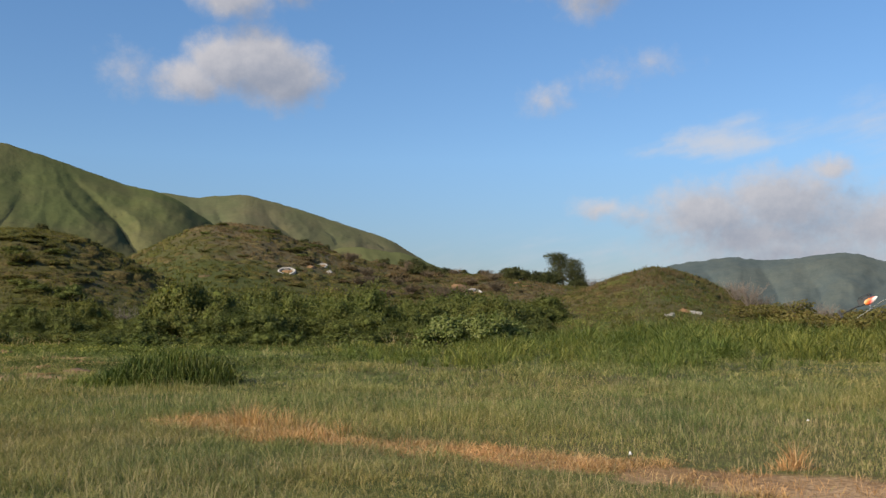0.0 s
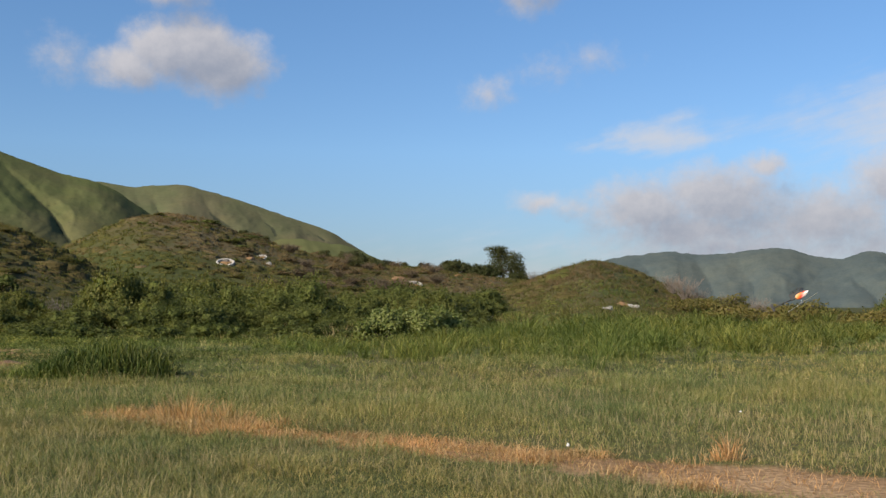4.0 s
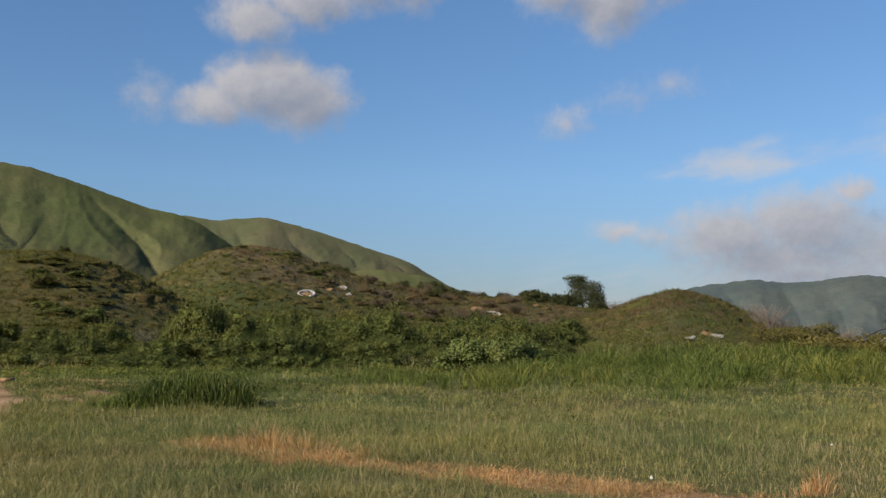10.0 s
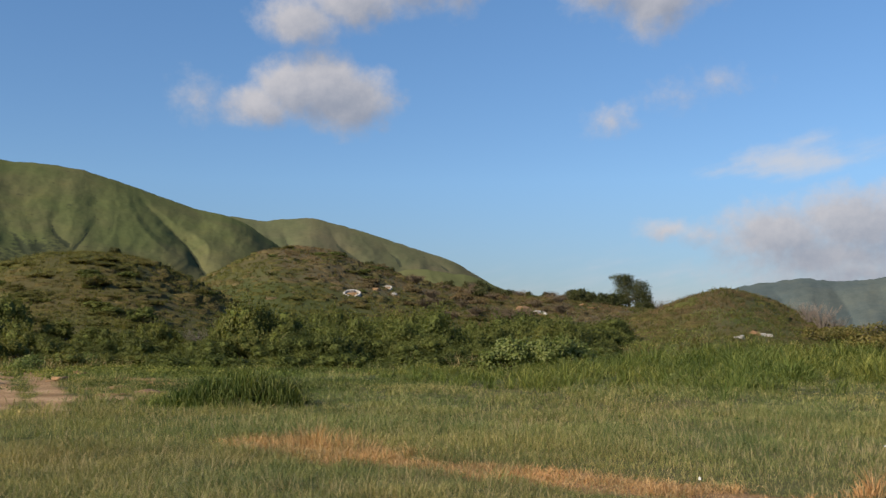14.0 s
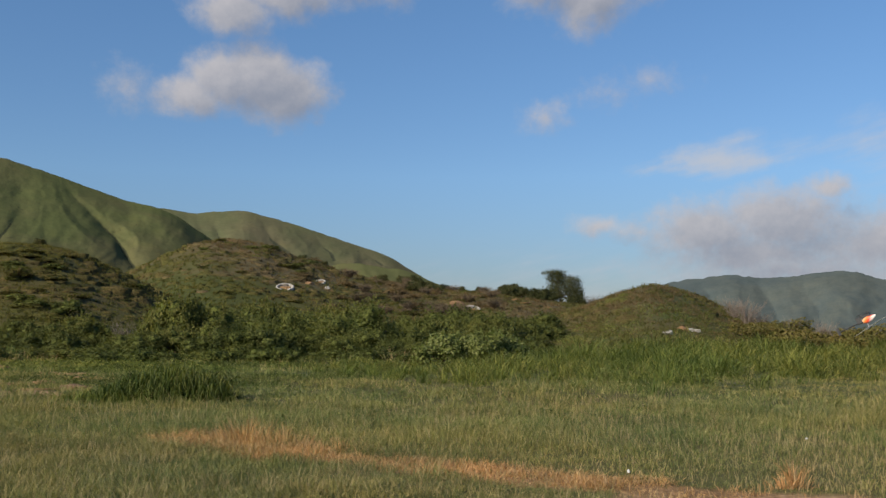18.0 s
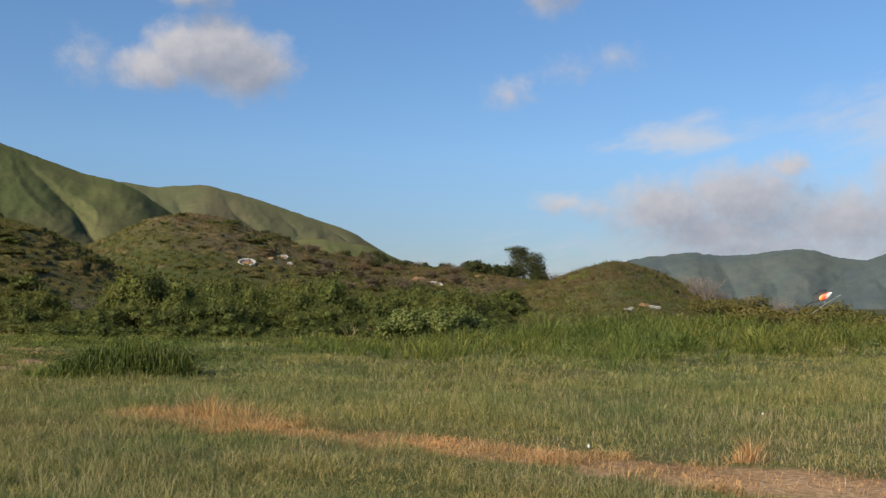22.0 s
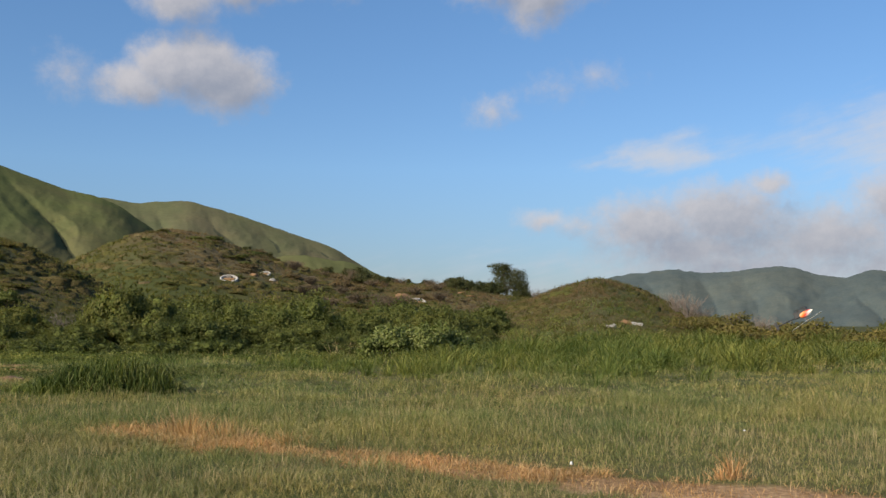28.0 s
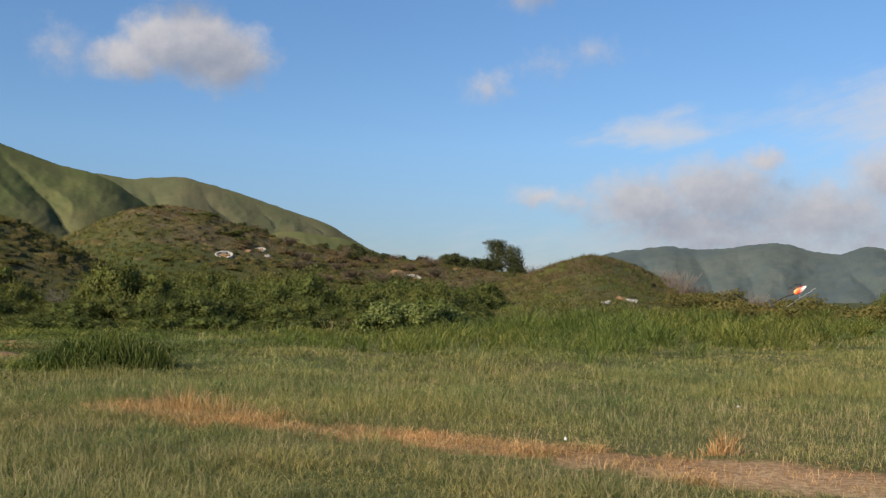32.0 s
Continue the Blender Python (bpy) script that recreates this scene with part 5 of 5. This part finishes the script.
grass_field("slope_grass", M_SCRUB, "rough grass on the knoll and ridge", 50000, -20, 11, 120, 208, 0.5, 0.11, 0.6, lambda x, y: 1 - 0.85 * bracken_mask(x, y), 409, simple=True)
grass_field("slope_bracken", M_BROWN, "dry brown bracken on the knoll and ridge", 50000, -20, 11, 120, 208, 0.5, 0.11, 0.6, lambda x, y: 0.05 + 0.95 * bracken_mask(x, y), 410, simple=True)


hill_scrub("field_weeds", "low broad-leaved weeds scattered through the field grass", M_CLUMP, 900, 26, -34, 42, 8, 40, 0.22, 0.06, 411, lambda x, y: (1 - dirt_mask(x, y)) * beyond_strip(x, y) * (1 - dry_mask(x, y)) * step(np.hypot(x, y), 14, 18) * step(fbm(x / 3, y / 3, 93), 0.48, 0.6), 0.9)


# ---- graves, stones and litter ----
def bent_wall(points, width, height):
    """A low rounded wall along points, as a bmesh."""
    bm = bmesh.new()
    pts = [Vector((*p, 0)) for p in points]
    rows = []
    for k, p in enumerate(pts):
        t = (pts[min(k + 1, len(pts) - 1)] - pts[max(k - 1, 0)]).normalized()
        s = Vector((-t.y, t.x, 0)) * width / 2
        rows.append([bm.verts.new(p + s * a + Vector((0, 0, h))) for a, h in ((-1, -0.3), (-1, height * 0.85), (-0.6, height), (0.6, height), (1, height * 0.85), (1, -0.3))])
    for a, b in zip(rows, rows[1:]):
        for i in range(5):
            bm.faces.new((a[i], a[i + 1], b[i + 1], b[i]))
    bm.faces.new(rows[0][::-1])
    bm.faces.new(rows[-1])
    bmesh.ops.recalc_face_normals(bm, faces=bm.faces)
    return bm


def box(x0, y0, z0, x1, y1, z1, bevel=0.04):
    bm = bmesh.new()
    bmesh.ops.create_cube(bm, size=1)
    for v in bm.verts:
        v.co = Vector((x0 + (v.co.x + 0.5) * (x1 - x0), y0 + (v.co.y + 0.5) * (y1 - y0), z0 + (v.co.z + 0.5) * (z1 - z0)))
    bmesh.ops.bevel(bm, geom=bm.edges[:], offset=bevel, segments=1, affect="EDGES")
    return bm


def horseshoe_grave(az, r, s, turn):
    """A hillside grave: a horseshoe wall open downhill, a headstone and an apron."""
    ob = thing("grave", "small whitewashed horseshoe-shaped hillside grave", "grave", "hillside graves")
    arc = [(1.5 * math.cos(a), 1.2 * math.sin(a)) for a in np.linspace(-1.2, math.pi + 1.2, 25)]
    part("wall", bent_wall(arc, 0.34, 0.4), M_CONCRETE, ob, "curved whitewashed wall")
    part("headstone", box(-0.35, 0.75, -0.3, 0.35, 0.95, 0.6), M_CONCRETE, ob, smooth=False)
    part("apron", box(-0.9, -0.8, -0.6, 0.9, 0.7, 0.06), M_EARTH, ob, "bare earth floor", False)
    set_down(ob, az, r, turn, (s, s, s), 0.0)
    ob.matrix_basis = ob.matrix_basis @ pose(0, 0, 0, 30, 0, 0)
    return ob


def stone(name, label, category, seed, size, mat, az, r, sink=0.02, bumpy=0.3):
    rng = np.random.default_rng(seed)
    bm = bmesh.new()
    bmesh.ops.create_icosphere(bm, subdivisions=3, radius=1)
    for v in bm.verts:
        k = 1 + bumpy * (noise.noise(v.co * 1.7 + Vector((seed, 0, 0)))) + bumpy * 0.5 * noise.noise(v.co * 4.1 + Vector((0, seed, 0)))
        v.co = Vector((v.co.x * size[0] * k, v.co.y * size[1] * k, max(v.co.z, -0.3) * size[2] * k))
    ob = part(name, bm, mat, None)
    tagged(ob, label, category)
    return set_down(ob, az, r, rng.uniform(0, 40), sink=sink)


def up_slope(az, el, r0, r1):
    """The distance at which the ground first shows at that height above the horizon."""
    r = np.linspace(r0, r1, 300)
    x, y = polar(az, r)
    high = np.degrees(np.arctan2(ground_z(x, y) - EYE[2], r))
    return float(r[np.argmax(high >= el)]) if (high >= el).any() else r1


horseshoe_grave(-8.95, up_slope(-8.95, 2.31, 100, 204), 0.8, 8)
horseshoe_grave(-6.95, 163, 0.55, -10)
stone("slab", "pale broken concrete slab on the slope", "slab", 3, (0.6, 0.4, 0.5), M_CONCRETE, -6.55, 157)
horseshoe_grave(1.75, up_slope(1.75, 1.10, 100, 204), 0.85, 5)
stone("earth_bank", "bare orange earth bank cut into the slope", "earth bank", 5, (1.4, 0.8, 0.7), M_EARTH, 0.9, 160)
stone("earth_bank", "bare orange earth patch beside the graves", "earth bank", 6, (0.7, 0.5, 0.4), M_EARTH, -7.6, 157)
def rubble(label, seed, az, r, pieces, spread, size):
    """A heap of broken concrete pieces."""
    rng = np.random.default_rng(seed)
    ob = thing("rubble", label, "rubble", "rubble heaps")
    for k in range(pieces):
        w, d, h = size * rng.uniform(0.5, 1.3), size * rng.uniform(0.4, 0.8), size * rng.uniform(0.16, 0.4)
        bm = box(-w / 2, -d / 2, -h / 2, w / 2, d / 2, h / 2, 0.03)
        for q in bm.verts:
            q.co += Vector(rng.normal(size=3) * size * 0.07)
        piece = part("broken_slab", bm, M_CONCRETE, ob, smooth=False)
        x = rng.normal() * spread
        piece.matrix_basis = pose(x, rng.normal() * spread * 0.4, 0.1 + max(0, 0.3 - abs(x) * 0.4) * rng.random(), rng.uniform(-30, 30), rng.uniform(-25, 25), rng.uniform(-50, 50))
    return set_down(ob, az, r, 0, sink=0.0)


def fallen_wall(az, r):
    """A long low concrete slab with rusty earth heaped on one end."""
    ob = thing("broken_wall", "long low whitish concrete slab with orange earth on it", "slab")
    for x0, x1, lift in ((-0.3, 0.35, 0.16), (0.37, 0.85, 0.1)):
        part("slab", box(x0, -0.3, -0.3, x1, 0.3, lift, 0.05), M_CONCRETE, ob, smooth=False)
    bm = bmesh.new()
    bmesh.ops.create_icosphere(bm, subdivisions=3, radius=1)
    for v in bm.verts:
        k = 1 + 0.5 * noise.noise(v.co * 2.3)
        v.co = Vector((v.co.x * 0.55 * k - 0.4, v.co.y * 0.4 * k, max(v.co.z, -0.4) * 0.28 * k))
    part("earth", bm, M_EARTH, ob, "orange earth")
    return set_down(ob, az, r, 6, sink=0.0)


rubble("pile of whitish broken concrete in the grass", 8, 13.0, up_slope(13.0, -0.3, 60, 100), 8, 0.2, 0.36)
fallen_wall(14.0, up_slope(14.0, 0.0, 60, 104))
rubble("few pale concrete scraps lying in the cane grass", 21, 13.4, 49, 4, 0.25, 0.25)
for k, (az, el, wide) in enumerate([(4.3, 1.7, 0.8), (4.8, 1.5, 0.9), (6.2, 1.2, 0.9), (0.7, 1.4, 0.8)]):
    stone("bare_path", "bare tan earth of a path worn into the slope", "path", 50 + k, (wide, 0.7, 0.24), M_EARTH, az, up_slope(az, el, 110, 204), -0.05, 0.9)
stone("earth_bank", "small bare orange earth bank beside the track", "earth bank", 12, (0.36, 0.3, 0.13), M_EARTH, -24.7, 37.0, 0.03, 1.2)
stone("earth_bank", "small bare orange earth bank beside the track", "earth bank", 13, (0.4, 0.25, 0.18), M_EARTH, -23.6, 42, 0.05, 0.9)
for k, (az, r, wide) in enumerate([(-20.8, 37.0, 0.9), (-20.4, 28.2, 0.8), (-19.0, 33.0, 0.8), (-22.2, 30.5, 0.6), (-29.6, 27.0, 0.6)]):
    stone("earth_ledge", "low eroded earth ledge in the rough grass", "earth ledge", 30 + k, (wide, 0.2, 0.11), M_EARTH, az, r, 0.04, 0.9)
stone("plastic_bottle", "crushed white plastic bottle in the dry grass", "litter", 15, (0.015, 0.02, 0.027), M_LITTER, 10.8, 11.3, -0.06, 0.3)
stone("plastic_bag", "crumpled white plastic bag on bare dirt", "litter", 16, (0.07, 0.04, 0.025), M_LITTER, 28.3, 9.25, 0, 0.5)
stone("paper_scrap", "scrap of white paper caught in the grass", "litter", 17, (0.016, 0.012, 0.016), M_LITTER, 20.2, 13.9, -0.2, 0.6)


# ---- model helicopter ----
def helicopter():
    ob = thing("model_helicopter", "radio-controlled helicopter, white, orange and red canopy, flying inverted", "helicopter")
    m, n, bsdf, out = material("canopy_paint")
    co = n.add("ShaderNodeTexCoord").outputs["Object"]
    xyz = n.add("ShaderNodeSeparateXYZ")
    n.put(xyz.inputs[0], co)
    band = n.math("ADD", n.math("MULTIPLY", xyz.outputs[0], 1.5), n.math("MULTIPLY", xyz.outputs[2], 1.8))
    ramp = n.ramp(n.math("ADD", band, 0.45), [(0.0, (0.75, 0.05, 0.03)), (0.25, (0.85, 0.55, 0.30)), (0.5, (0.82, 0.20, 0.04)), (0.7, (0.7, 0.05, 0.03)), (0.95, (0.85, 0.84, 0.8))])
    n.put(bsdf.inputs["Base Color"], ramp)
    bsdf.inputs["Roughness"].default_value = 0.4
    black = plain("carbon_black", (0.012, 0.012, 0.013), (0.03, 0.03, 0.032), 20, 0.45, 0.1)
    pale = plain("white_composite", (0.62, 0.62, 0.6), (0.75, 0.75, 0.73), 10, 0.4, 0.1)
    metal = plain("rotor_metal", (0.35, 0.35, 0.36), (0.5, 0.5, 0.5), 20, 0.35, 0.1, 0.9)
    xs = np.linspace(-0.2, 0.36, 15)
    rad = [0.03, 0.05, 0.07, 0.088, 0.10, 0.108, 0.112, 0.112, 0.108, 0.1, 0.088, 0.072, 0.054, 0.033, 0.006]
    v, f = tube([(x, 0, 0.02 * math.sin(k / 4)) for k, x in enumerate(xs)], rad, 14)
    v[:, 1] *= 0.72
    solid("canopy", v, f, m, ob, True)
    part("side_frame", box(-0.3, -0.05, -0.17, 0.2, 0.05, 0.06, 0.01), black, ob, "black carbon side plates", False)
    v, f = tube([(-0.25, 0, 0.01), (-0.6, 0, 0.01), (-1.0, 0, 0.012)], [0.024, 0.02, 0.018], 10)
    solid("tail_boom", v, f, black, ob, True)
    fin = part("tail_fin", box(-1.06, -0.005, -0.16, -0.96, 0.005, 0.12, 0.003), black, ob, smooth=False)
    head = part("rotor_head", box(-0.025, -0.075, 0.25, 0.025, 0.075, 0.29, 0.008), metal, ob, smooth=False)
    for s in (1, -1):
        part("tail_blade", box(-1.012, 0.03, 0.012 if s > 0 else -0.11, -0.99, 0.036, 0.11 if s > 0 else 0.012, 0.002), black, fin, smooth=False)
        blade = box(-0.03, 0.06 if s > 0 else -0.8, 0.268, 0.03, 0.8 if s > 0 else -0.06, 0.276, 0.003)
        bmesh.ops.rotate(blade, verts=blade.verts, matrix=Matrix.Rotation(radians(-62), 3, "Z"))
        part("main_blade", blade, pale, head, "long pale rotor blade", False)
        v, f = tube([(-0.22, s * 0.12, -0.2), (-0.1, s * 0.12, -0.205), (0.15, s * 0.12, -0.205), (0.22, s * 0.12, -0.18)], [0.009] * 4, 8)
        skid = solid("skid", v, f, black, ob, True)
        for x in (-0.1, 0.12):
            v, f = tube([(x, 0, -0.1), (x, s * 0.08, -0.14), (x, s * 0.12, -0.205)], [0.008] * 3, 6)
            solid("strut", v, f, black, skid, True)
    v, f = tube([(0, 0, 0.08), (0, 0, 0.29)], [0.008, 0.008], 8)
    solid("mast", v, f, metal, ob, True)
    x, y = polar(22.87, 36.0)
    side, ahead, up = Vector((math.cos(radians(22.9)), -math.sin(radians(22.9)), 0)), Vector((math.sin(radians(22.9)), math.cos(radians(22.9)), 0)), Vector((0, 0, 1))
    nose = (side * 0.82 - ahead * 0.3 + up * 0.42).normalized()
    mast = (-up + side * 0.2 - ahead * 0.12)
    mast = (mast - nose * mast.dot(nose)).normalized()
    turn = Matrix((nose, mast.cross(nose), mast)).transposed().to_4x4()
    ob.matrix_basis = Matrix.Translation((x + 0.25, y, 1.6 + 36 * math.tan(radians(0.62)))) @ turn
    return ob


helicopter()
